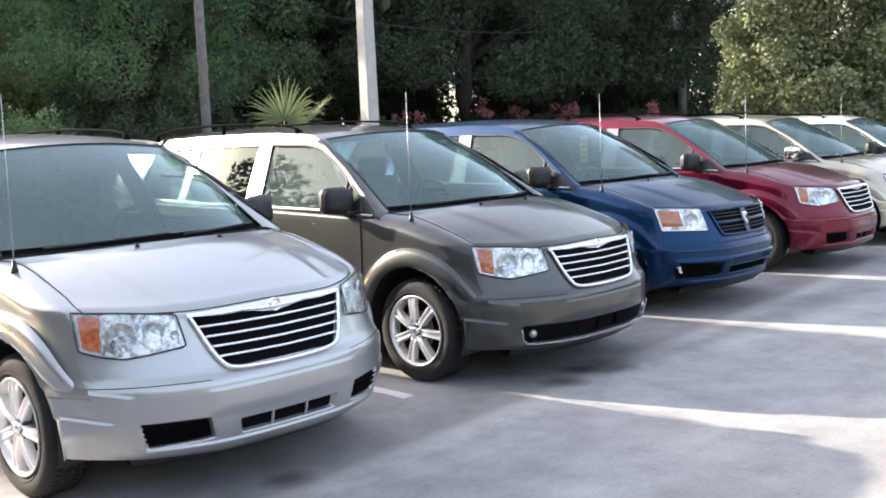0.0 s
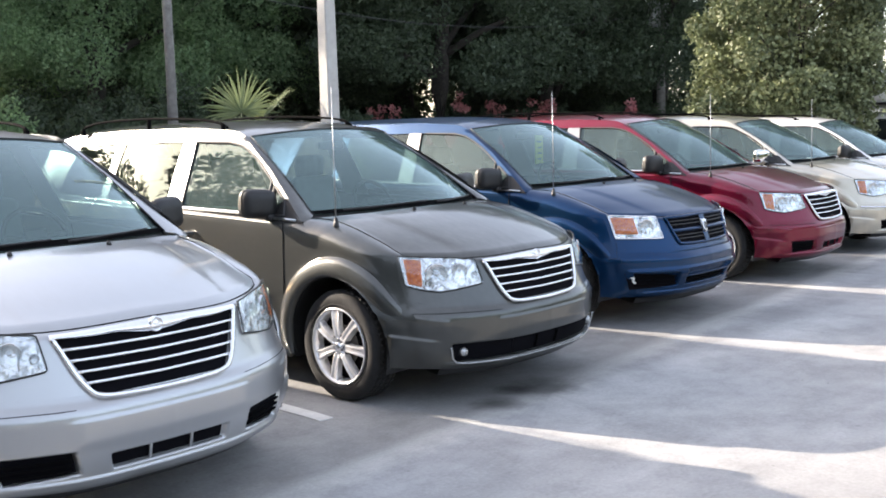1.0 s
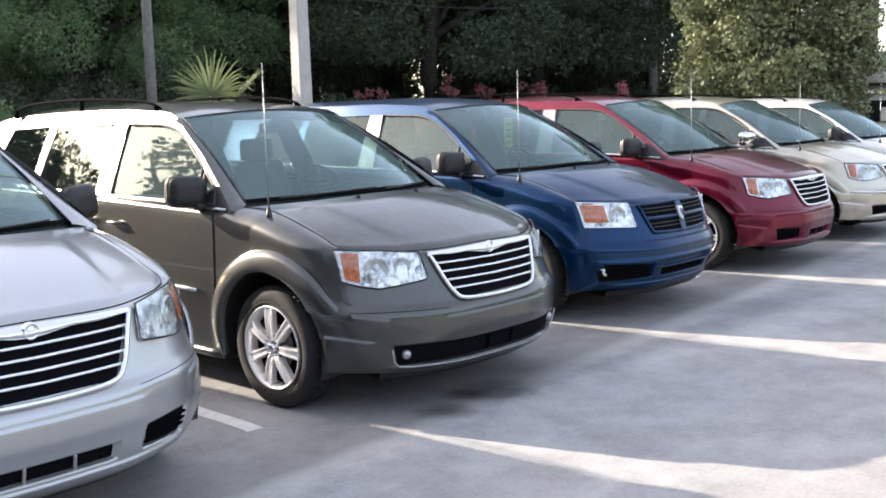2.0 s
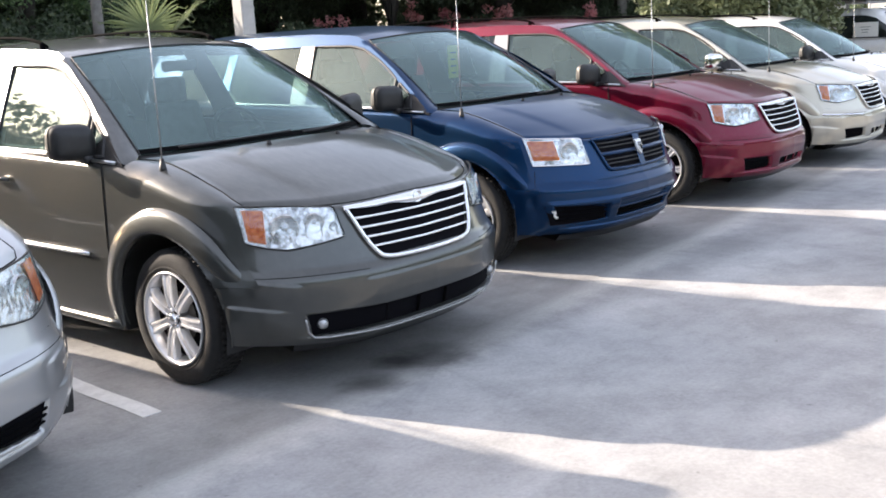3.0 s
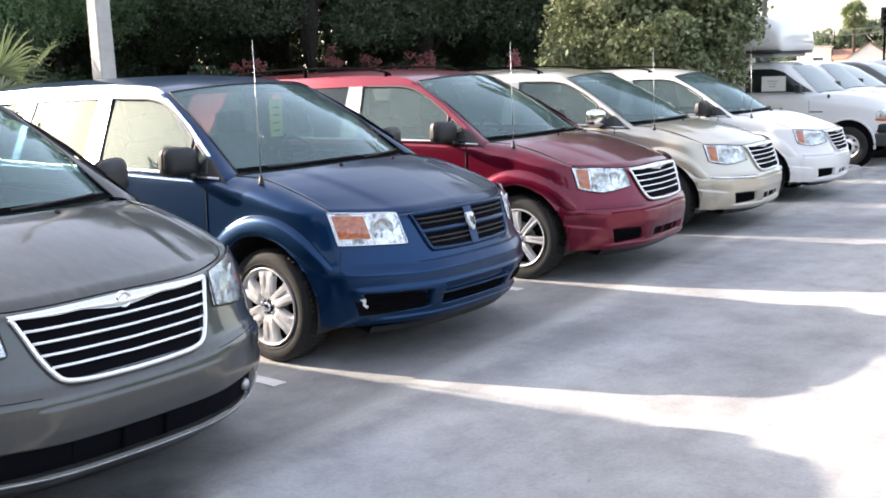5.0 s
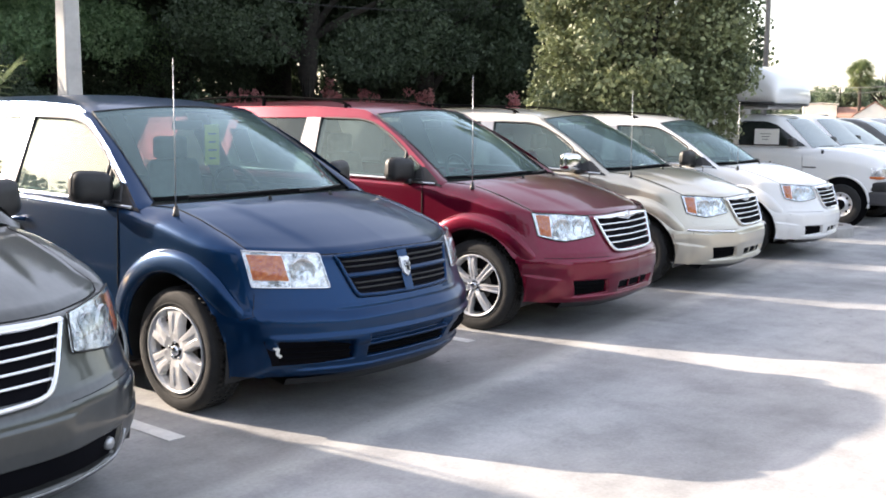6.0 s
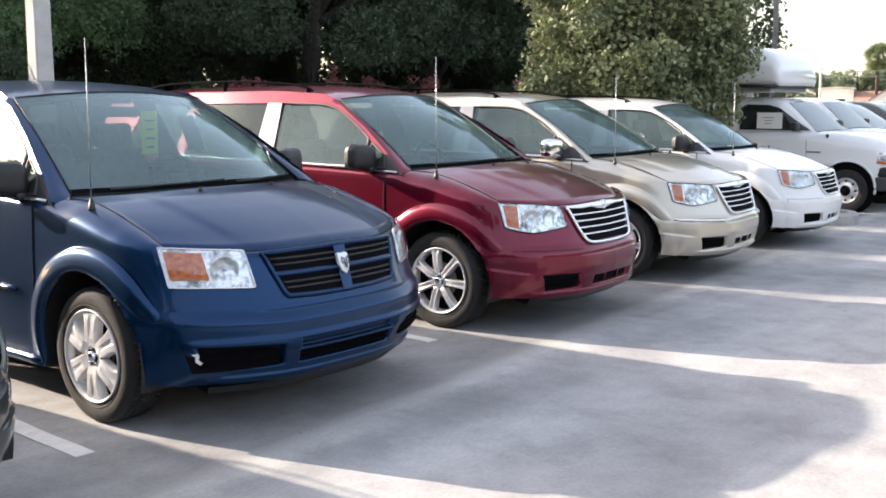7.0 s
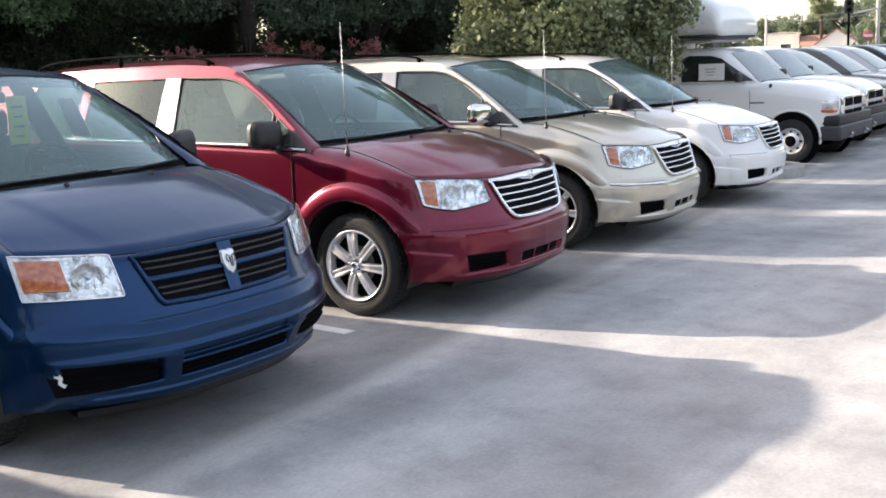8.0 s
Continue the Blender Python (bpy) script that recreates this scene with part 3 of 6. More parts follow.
def town_grille():
    """Chrome frame, winged top bar, cross bars, dark back and round badge."""
    left = [(-0.436, 0.872), (-0.408, 0.80), (-0.375, 0.715), (-0.338, 0.652), (-0.30, 0.626)]
    low = [(-0.20, 0.615), (0, 0.611), (0.20, 0.615)]
    right = [(-x, z) for x, z in left[::-1]]
    ring = rounded([(x, z) for x, z in left + low + right], 60)
    back = make_mesh("grille_back", *nose_band([(-0.432, 0.872), (0.432, 0.872)], [(-0.31, 0.626), (0.31, 0.626)], 24, 8, 0.004))
    frame = make_mesh("grille_frame", *tube([nose_at(x, z, 0.014) for x, z in ring], 0.0125, 8))
    top = [(-0.445, 0.882), (-0.2, 0.888), (0, 0.893), (0.2, 0.888), (0.445, 0.882)]
    low_edge = [(-0.43, 0.862), (-0.28, 0.853), (-0.18, 0.856), (-0.07, 0.842), (0, 0.838), (0.07, 0.842), (0.18, 0.856), (0.28, 0.853), (0.43, 0.862)]
    wing = make_mesh("top_bar", *nose_band(top, low_edge, 40, 7, lambda k: 0.010 + 0.018 * math.sin(math.pi * k)))
    bars = []
    for k in range(4):
        z = 0.815 - 0.0465 * k
        half = np.interp(z, [0.631, 0.652, 0.715, 0.80, 0.872], [0.305, 0.338, 0.375, 0.408, 0.436]) - 0.008
        bars.append(make_mesh("grille_bar", *nose_line([(-half, z + 0.004), (0, z), (half, z + 0.004)], 24, 0.0075, 0.012, sides=6)))
    c, out = Vector(nose_at(0, 0.868, 0.024)), Vector(nose_at(0, 0.868, 0.1))
    turn = (out - c).normalized().to_track_quat("-X", "Z").to_matrix()
    v, f = spun([(0.0, -0.004), (0.014, -0.004), (0.016, 0.0), (0.024, 0.0), (0.027, -0.006), (0.032, -0.004), (0.034, 0.012)], 28)
    badge = make_mesh("badge", [tuple(c + turn @ Vector(p)) for p in v], f)
    return back, frame, wing, bars, badge


def caravan_grille():
    back = make_mesh("grille_back", *nose_band([(-0.440, 0.872), (0.440, 0.872)], [(-0.365, 0.672), (0.365, 0.672)], 24, 8, 0.003))
    ring = [(-0.452, 0.880), (0, 0.886), (0.452, 0.880), (0.375, 0.670), (0.2, 0.662), (0, 0.660), (-0.2, 0.662), (-0.375, 0.670)]
    frame = make_mesh("grille_frame", *nose_line(ring, 72, 0.014, 0.006, True))
    post = make_mesh("cross_post", *nose_band([(-0.040, 0.882), (0.040, 0.882)], [(-0.034, 0.662), (0.034, 0.662)], 7, 10, 0.022))
    arm = make_mesh("cross_arm", *nose_band([(-0.415, 0.790), (0, 0.788), (0.415, 0.790)], [(-0.405, 0.762), (0, 0.760), (0.405, 0.762)], 30, 5, lambda k: 0.008 + 0.014 * math.sin(math.pi * k)))
    slats = []
    for z in (0.850, 0.822, 0.735, 0.708):
        half = np.interp(z, [0.672, 0.872], [0.355, 0.43])
        slats.append(make_mesh("grille_slat", *nose_line([(-half, z), (0, z - 0.002), (half, z)], 24, 0.0055, 0.008)))
    shield = [(-0.034, 0.838), (-0.018, 0.842), (0, 0.838), (0.018, 0.842), (0.034, 0.838), (0.034, 0.79), (0.022, 0.758), (0, 0.738), (-0.022, 0.758), (-0.034, 0.79)]
    c = [nose_at(x, z, 0.034) for x, z in shield]
    mid = tuple(np.mean(c, axis=0) + (0, -0.008, 0))
    rim = [nose_at(x * 1.1, 0.79 + (z - 0.79) * 1.1, 0.018) for x, z in shield]
    k = len(shield)
    f = [(i, (i + 1) % k, 2 * k) for i in range(k)] + [(k + i, k + (i + 1) % k, (i + 1) % k, i) for i in range(k)]
    badge = make_mesh("badge", c + rim + [mid], f, smooth=False)
    horns = make_mesh("badge_mark", *joined(*[tube([nose_at(s * x, z, 0.046) for x, z in ((0.003, 0.77), (0.006, 0.815), (0.018, 0.825), (0.024, 0.805), (0.016, 0.79))], 0.003, 5) for s in (-1, 1)]))
    return back, frame, post, arm, slats, badge, horns


def arch_mesh():
    """The dark liner of one wheel arch on the -x side."""
    rows = []
    for x in (-0.955, -0.80, -0.62):
        rows.append([(x, ARCH_R * math.cos(t), ARCH_R * math.sin(t)) for t in np.linspace(-0.28, math.pi + 0.28, 32)])
    v, f = sheet(rows)
    v2, f2 = sheet([[(-0.62, ARCH_R * k * math.cos(t), ARCH_R * k * math.sin(t)) for t in np.linspace(-0.28, math.pi + 0.28, 32)] for k in (1, 0.05)])
    return make_mesh("wheel_arch", *joined((v, f), (v2, f2)))


def arch_lip(hub):
    """The rolled edge of a wheel opening on the -x side, in the van's own place."""
    pts = []
    for t in np.linspace(-0.22, math.pi + 0.2, 40):
        y, z = hub + (ARCH_R + 0.004) * math.cos(t), HUB_Z + (ARCH_R + 0.004) * math.sin(t)
        x = float(np.interp(y, HALF[20:150, 1], HALF[20:150, 0])) * float(waist(z)) + 0.029
        k = (1 - float(step01(0.45, 0.9, y))) * (y < 1)
        x -= 0.075 * float(step01(2.35, 3.15, t))
        pts.append((-x, y + k * float(nose_y(z) + (nose_k(z) - 1) * y) * 0.5, z))
    # the raised flare: a smooth band outside the opening, running out towards the bumper
    rows = []
    for grow, out in ((-0.006, -0.030), (0.002, 0.008), (0.012, 0.013), (0.035, 0.012), (0.085, 0.000), (0.112, -0.014), (0.120, -0.036)):
        row = []
        for p, t in zip(pts, np.linspace(-0.22, math.pi + 0.2, 40)):
            f = 1 - 0.40 * float(step01(2.2, 2.9, t)) - 0.5 * float(step01(-0.2, 0.25, -t))
            g = grow * f if grow > 0 else grow
            row.append((p[0] - out - 0.014 * max(grow, 0) / 0.12 * (f - 1), p[1] + g * math.cos(t), p[2] + g * math.sin(t)))
        rows.append(row)
    return make_mesh("arch_lip", *sheet(rows))


def mirror_meshes(sgn):
    bm = soft_box(0.235, 0.140, 0.190, 0.068, 5, (sgn * 1.003, 1.555, 1.203), (0.92, 0.88))
    for v in bm.verts:
        k = (v.co.x * sgn - 0.895) / 0.21
        v.co.y += 0.05 * k
        v.co.z += 0.012 * k
    shell = from_bm("mirror_shell", bm, smooth=True)
    arm = from_bm("mirror_arm", soft_box(0.10, 0.07, 0.045, 0.018, 2, (sgn * 0.925, 1.535, 1.118)), smooth=True)
    face = from_bm("mirror_glass", soft_box(0.175, 0.006, 0.125, 0.002, 1, (sgn * 1.003, 1.632, 1.197)))
    return shell, arm, face


def seat_meshes():
    cushion = from_bm("seat_cushion", soft_box(0.50, 0.52, 0.16, 0.06, 3, (0, 0, 0.62)), smooth=True)
    bm = soft_box(0.50, 0.14, 0.66, 0.06, 3, (0, 0, 0.33), (0.84, 0.8))
    bmesh.ops.rotate(bm, verts=bm.verts, cent=(0, 0, 0), matrix=Matrix.Rotation(radians(-14), 3, "X"))
    bmesh.ops.translate(bm, verts=bm.verts, vec=(0, 0.24, 0.66))
    back = from_bm("backrest", bm, smooth=True)
    rest = from_bm("head_rest", soft_box(0.27, 0.10, 0.17, 0.045, 3, (0, 0.42, 1.385)), smooth=True)
    return cushion, back, rest


def steering_mesh():
    pieces = [tube([(0.19 * math.cos(t), 0.19 * math.sin(t), 0) for t in np.linspace(0, 2 * math.pi, 30, endpoint=False)], 0.015, 8, True)]
    for t in (0.1, math.pi - 0.1, -math.pi / 2):
        pieces.append(tube([(0, 0, -0.02), (0.1 * math.cos(t), 0.1 * math.sin(t), -0.012), (0.185 * math.cos(t), 0.185 * math.sin(t), 0)], 0.018, 6))
    bm = soft_box(0.14, 0.12, 0.05, 0.02, 2, (0, 0, -0.01))
    v = [tuple(q.co) for q in bm.verts]
    bm.verts.ensure_lookup_table()
    bm.verts.index_update()
    f = [tuple(q.index for q in p.verts) for p in bm.faces]
    bm.free()
    pieces.append((v, f))
    pieces.append(tube([(0, 0, -0.02), (0, 0, -0.3)], 0.03, 8))
    return make_mesh("steering_wheel", *joined(*pieces))


# front edge of the door glass follows the windscreen pillar
PILLAR = [(1.20, 1.075), (1.42, 1.235), (1.70, 1.415), (2.02, 1.585), (2.14, 1.622)]


def side_panes():
    """(name, lower line, upper line, glass) in y and z."""
    return [
        ("quarter_pane", [(1.42, 1.128), (1.585, 1.130)], [(1.455, 1.222), (1.60, 1.315)], "side"),
        ("door_pane", [(1.625, 1.132), (2.60, 1.145)], [(1.645, 1.345), (1.83, 1.462), (2.06, 1.568), (2.22, 1.598), (2.665, 1.607)], "side"),
        ("sliding_pane", [(2.80, 1.148), (3.70, 1.160)], [(2.83, 1.610), (3.70, 1.605)], "dark"),
        ("rear_pane", [(3.82, 1.162), (4.66, 1.172)], [(3.82, 1.603), (4.50, 1.585)], "dark"),
    ]


def side_posts(sgn):
    """The painted posts and rail between the panes."""
    rail = side_patch([(2.14, 1.610), (2.22, 1.598), (2.665, 1.607), (2.83, 1.610), (3.82, 1.603), (4.5, 1.585), (5.04, 1.56)], [(2.10, 1.640), (2.22, 1.682), (2.70, 1.706), (2.95, 1.71), (3.82, 1.705), (4.5, 1.685), (5.03, 1.63)], 30, 4, 0.006, sgn)
    rear = side_patch([(4.66, 1.150), (5.10, 1.150)], [(4.50, 1.588), (5.05, 1.60)], 6, 8, 0.005, sgn)
    mid = side_patch([(3.70, 1.158), (3.82, 1.160)], [(3.70, 1.607), (3.82, 1.605)], 4, 8, 0.003, sgn)
    post = side_patch([(2.60, 1.140), (2.80, 1.146)], [(2.665, 1.612), (2.83, 1.612)], 5, 10, 0.006, sgn)
    return [make_mesh("roof_side", *rail), make_mesh("rear_pillar", *rear), make_mesh("middle_pillar", *mid), make_mesh("door_pillar", *post), make_mesh("door_frame", *side_patch([(1.452, 1.219), (1.645, 1.345), (1.83, 1.462), (2.06, 1.568), (2.22, 1.598)], [(1.42, 1.237), (1.70, 1.420), (2.02, 1.592), (2.14, 1.630), (2.24, 1.664)], 20, 4, 0.007, sgn))]


def pillar_mesh(sgn):
    """The windscreen pillar, from the cowl up to the roof."""
    inner = rounded([(0.800, 1.27, 1.13), (0.728, 1.68, 1.406), (0.652, 2.10, 1.638)], 18)
    outer = [(side_x(z) + 0.011, y + 0.03 * math.sin(math.pi * i / 17), z - 0.035 * math.sin(math.pi * i / 17)) for i, (y, z) in enumerate(resample(PILLAR, 18))]
    outer[0] = (0.885, 1.20, 1.085)
    rows = []
    for k in np.linspace(0, 1, 6):
        up = 0.016 * math.sin(math.pi * k)
        rows.append([(sgn * (a[0] * (1 - k) + b[0] * k + up * 0.6), a[1] * (1 - k) + b[1] * k - up * 0.4, a[2] * (1 - k) + b[2] * k + up * 0.6) for a, b in zip(inner, outer)])
    return make_mesh("windscreen_pillar", *sheet(rows, flip=sgn > 0))


def wiper_mesh(x0, x1):
    """Arm and blade lying along the foot of the windscreen."""
    def foot(x, up):
        a = abs(x) / 0.77
        return (x, 1.03 + 0.27 * a**2.2 + up * 0.85 - 0.016, 1.148 - 0.015 * a * a + up * 0.55 + 0.014)
    blade = tube([foot(x, 0.004 + 0.022 * k) for k, x in zip(np.linspace(0, 1, 9), np.linspace(x0, x1, 9))], 0.006, 5)
    arm = tube([foot(x0 * 0.35 + x1 * 0.65, 0.018), foot(x0 * 0.75 + x1 * 0.25, 0.006), foot(x0, 0.0)], 0.007, 5)
    return make_mesh("wiper", *joined(blade, arm))


def van_parts(kind):
    d = {}
    d.update(once("shell", shell_meshes))
    base = "caravan" if kind == "caravan" else "town"
    d["fascia"] = fascia_mesh(kind)
    d["hood"] = hood_mesh()
    d["windscreen"], d["frit"] = windscreen_mesh()
    d["roof"] = roof_mesh()
    cowl = [[p for p in HOOD_BACK], [(x, y + 0.03, z - 0.035) for x, y, z in HOOD_BACK], [(x, y - 0.01, z - 0.012) for x, y, z in GLASS_LOW], [(x, y + 0.02, z + 0.004) for x, y, z in GLASS_LOW]]
    d["cowl"] = make_mesh("cowl", *sheet([resample(r, 41) for r in cowl]))
    surround = [(x * 1.0, y, z + 0.004) for x, y, z in GLASS_TOP]
    d["windscreen_seal"] = make_mesh("windscreen_seal", *joined(tube(surround, 0.005, 5), *[tube([(s * x, y - 0.004, z + 0.004) for x, y, z in rounded([(0.798, 1.275, 1.132), (0.726, 1.685, 1.410), (0.650, 2.09, 1.638)], 16)], 0.0035, 5) for s in (-1, 1)]))
    # tailgate and the floor pan close the body behind and below
    gate = [[(u * 0.88, 5.11 - 0.05 * u * u, 1.08) for u in np.linspace(-1, 1, 15)], [(u * 0.80, 5.10 - 0.05 * u * u, 1.165) for u in np.linspace(-1, 1, 15)], [(u * 0.70, 5.085 - 0.05 * u * u, 1.40) for u in np.linspace(-1, 1, 15)], [(u * 0.575, 5.02 - 0.04 * u * u, 1.665 - 0.05 * abs(u) ** 2.6) for u in np.linspace(-1, 1, 15)]]
    d["tailgate"] = make_mesh("tailgate", *sheet(gate))
    d["tail_pane"] = make_mesh("tail_pane", *sheet([[(x * 0.9, y + 0.012, z) for x, y, z in r] for r in (gate[1], gate[2], [(x, y, z - 0.05) for x, y, z in gate[3]])]))
    liner = []
    for y in np.linspace(2.02, 4.95, 14):
        liner.append([(x, y + 0.10 * (x / 0.62) ** 2 * (1 - (y - 2.02) / 2.93), float(ROOF_Z(y)) - 0.035 - 0.05 * abs(x / 0.62) ** 2.6) for x in np.linspace(-0.60, 0.60, 9)])
    d["liner"] = make_mesh("headliner", *sheet(liner, flip=True))
    for s in (-1, 1):
        rim = resample(EDGE[(np.arange(len(EDGE)) > 60) & (EDGE[:, 1] > 1.3) & (EDGE[:, 1] < 5.06)], 40)
        d["belt_panel_" + ("l" if s > 0 else "r")] = make_mesh("belt_panel", *sheet([[(s * x, y, z) for x, y, z in rim], [(s * (side_x(1.175, y) - 0.012), y, max(z + 0.02, 1.165)) for x, y, z in rim]], flip=s < 0))
    d["floor_pan"] = from_bm("floor_pan", soft_box(1.22, 4.5, 0.14, 0.04, 2, (0, 2.62, 0.30)))
    d["firewall"] = from_bm("bulkhead", soft_box(1.5, 0.08, 0.72, 0.02, 1, (0, 1.30, 0.66)))
    d["splash"] = make_mesh("splash_guard", *sheet([[nose_at(x, 0.245, -0.03) for x in np.linspace(-0.70, 0.70, 30)], [(nose_at(x, 0.25)[0] * 0.97, nose_at(x, 0.25)[1] + 0.09, 0.195) for x in np.linspace(-0.70, 0.70, 30)], [(x * 0.95, 0.62, 0.24) for x in np.linspace(-0.70, 0.70, 30)]]))
    d["arch"] = arch_mesh()
    for n, hub in (("lip_front", FRONT_HUB), ("lip_rear", REAR_HUB)):
        me = arch_lip(hub)
        other = me.copy()
        other.transform(Matrix.Diagonal((-1, 1, 1, 1)))
        other.flip_normals()
        d[n + "_r"], d[n + "_l"] = me, other
    for s, k in ((-1, "r"), (1, "l")):
        d["pillar_" + k] = pillar_mesh(s)
        d["posts_" + k] = side_posts(s)
        d["inner_" + k] = [make_mesh("pillar_trim", *side_patch(lo, up, 6, 8, -0.022, s)) for lo, up in (([(4.60, 1.12), (5.06, 1.15)], [(4.46, 1.60), (5.0, 1.60)]), ([(3.66, 1.12), (3.86, 1.12)], [(3.66, 1.625), (3.86, 1.62)]), ([(2.55, 1.12), (2.84, 1.12)], [(2.62, 1.64), (2.87, 1.64)]))]
        d["mirror_" + k] = mirror_meshes(s)
        d["panes_" + k] = [(n, make_mesh(n, *side_patch(lo, up, 16, 8, -0.006, s)), g) for n, lo, up, g in side_panes()]
        d["sail_" + k] = make_mesh("mirror_sail", *side_patch([(1.22, 1.085), (1.60, 1.128)], [(1.24, 1.10), (1.40, 1.215), (1.45, 1.235)], 10, 4, 0.004, s))
        frame = []
        for n, lo, up, g in side_panes()[:2]:
            loop = list(resample(lo, 10)) + list(resample(up, 14))[::-1]
            frame.append(tube([(s * (side_x(z, y) + 0.002), y, z) for y, z in loop], 0.011, 5, True))
        d["window_frame_" + k] = make_mesh("window_frame", *joined(*frame))
        d["belt_" + k] = make_mesh("belt_trim", *joined(tube([(s * (side_x(z, y) + 0.016), y, z) for y, z in resample([(1.60, 1.130), (2.60, 1.146), (3.70, 1.162), (4.66, 1.176)], 30)], 0.012, 6), tube([(s * 0.936, 1.29, 1.106), (s * 0.936, 1.50, 1.112)], 0.010, 6)))
        d["strip_" + k] = make_mesh("door_moulding", *tube([(s * 0.984, y, 0.62) for y in np.linspace(1.56, 3.40, 20)], 0.012, 6))
        d["sill_" + k] = make_mesh("sill", *tube([(s * 0.925, y, 0.235) for y in np.linspace(1.40, 3.50, 20)], 0.028, 8))
        d["handle_" + k] = make_mesh("door_handle", *joined(tube([(s * 0.972, 2.36, 0.975), (s * 1.0, 2.39, 0.978), (s * 1.0, 2.50, 0.98), (s * 0.972, 2.53, 0.98)], 0.014, 6)))
        d["handle2_" + k] = make_mesh("door_handle", *joined(tube([(s * 0.972, 2.72, 0.985), (s * 1.0, 2.75, 0.988), (s * 1.0, 2.86, 0.99), (s * 0.972, 2.89, 0.99)], 0.014, 6)))
        seams = []
        for y0, y1 in ((1.385, 1.40), (2.645, 2.65), (3.50, 3.52)):
            seams.append(tube([(s * (0.972 * float(waist(z)) + 0.001), y0 + (y1 - y0) * (z - 0.3), z) for z in np.linspace(0.30, 1.10, 14)], 0.004, 4))
        d["seam_" + k] = [make_mesh("door_gap", *q) for q in seams]
        d["lamp_" + k] = head_lamp_meshes(base, s > 0)
        edge = [(s * x, y, z + 0.001) for x, y, z in EDGE[CORNER:BASE + 1]]
        d["hood_gap_" + k] = make_mesh("hood_gap", *tube(resample(edge, 40), 0.0032, 5))
        lines = [[(0.865, 0.592), (0.70, 0.588), (0.41, 0.584)], [(0.30, 0.541), (0.0, 0.538)]] if base == "town" else [[(0.93, 0.56), (0.87, 0.59), (0.84, 0.70)]]
        lines = [nose_line(line, 20, 0.0022, 0.0, sides=4) for line in lines]
        d["bumper_gap_" + k] = [make_mesh("bumper_gap", [(s * x, y, z) for x, y, z in v], f) for v, f in lines]
        rail = [(s * 0.60, 2.42, 1.705), (s * 0.605, 2.50, 1.738), (s * 0.61, 2.75, 1.768), (s * 0.615, 3.4, 1.790), (s * 0.61, 4.1, 1.780), (s * 0.60, 4.42, 1.748), (s * 0.59, 4.55, 1.70)]
        d["rail_" + k] = make_mesh("roof_rail", *tube(rounded(rail, 36), 0.0095, 7))
        d["rail_foot_" + k] = [make_mesh("rail_foot", *tube([(s * 0.605, y, 1.67), (s * 0.605, y, h)], 0.018, 6)) for y, h in ((2.47, 1.730), (3.45, 1.788), (4.48, 1.735))]
    d["front_gap"] = make_mesh("hood_gap", *tube([(x, y - 0.001, z + 0.001) for x, y, z in resample(np.vstack([EDGE[:CORNER + 1][::-1] * (-1, 1, 1), EDGE[1:CORNER + 1]]), 50)], 0.004, 5))
    d["wheel"] = wheel_meshes("cover" if kind == "caravan" else "alloy")
    d["seat"] = seat_meshes()
    d["steering"] = steering_mesh()
    bm = soft_box(1.46, 0.50, 0.24, 0.07, 3, (0, 1.58, 1.00), (0.96, 0.7))
    d["dash"] = from_bm("dashboard", bm, smooth=True)
    d["rear_mirror"] = from_bm("rear_view_mirror", soft_box(0.24, 0.035, 0.065, 0.015, 2, (0, 1.99, 1.555)), smooth=True)
    d["wiper_a"], d["wiper_b"] = wiper_mesh(-0.62, 0.02), wiper_mesh(0.10, 0.66)
    d["nozzle"] = [make_mesh("washer_nozzle", *tube([(x, 0.90, 1.128), (x, 0.905, 1.156)], [0.016, 0.009], 8)) for x in (-0.25, 0.25)]
    d["mast"] = make_mesh("mast", *tube([(-0.858, 0.99, 1.105), (-0.852, 0.995, 1.5), (-0.846, 1.0, 1.93)], [0.0036, 0.003, 0.0022], 6))
    d["mast_base"] = make_mesh("mast_base", *joined(tube([(-0.858, 0.99, 1.055), (-0.858, 0.99, 1.085), (-0.858, 0.99, 1.13)], [0.024, 0.018, 0.009], 10)))
    if kind == "caravan":
        d["grille"] = caravan_grille()
        side = [(-0.81, 0.462), (-0.60, 0.455), (-0.425, 0.450)], [(-0.765, 0.325), (-0.58, 0.326), (-0.405, 0.330)]
        d["side_intake"] = [make_mesh("intake", *nose_band(*side, 22, 7, -0.056, m)) for m in (False, True)]
        d["mid_intake"] = make_mesh("intake", *nose_band([(-0.35, 0.468), (0, 0.468), (0.35, 0.468)], [(-0.335, 0.328), (0, 0.328), (0.335, 0.328)], 26, 7, -0.060))
        d["slats"] = [make_mesh("intake_slat", *nose_line([(-0.33, z), (0.33, z)], 22, 0.006, -0.046)) for z in (0.353, 0.375, 0.432)]
        d["side_slats"] = [(s, make_mesh("intake_slat", [(s * x, y, q) for x, y, q in v], f)) for s in (1, -1) for v, f in [nose_line([(-0.775 + 0.25 * (0.43 - z), z), (-0.425, z - 0.008)], 16, 0.006, -0.036) for z in (0.360, 0.39, 0.42)]]
    else:
        d["grille"] = town_grille()
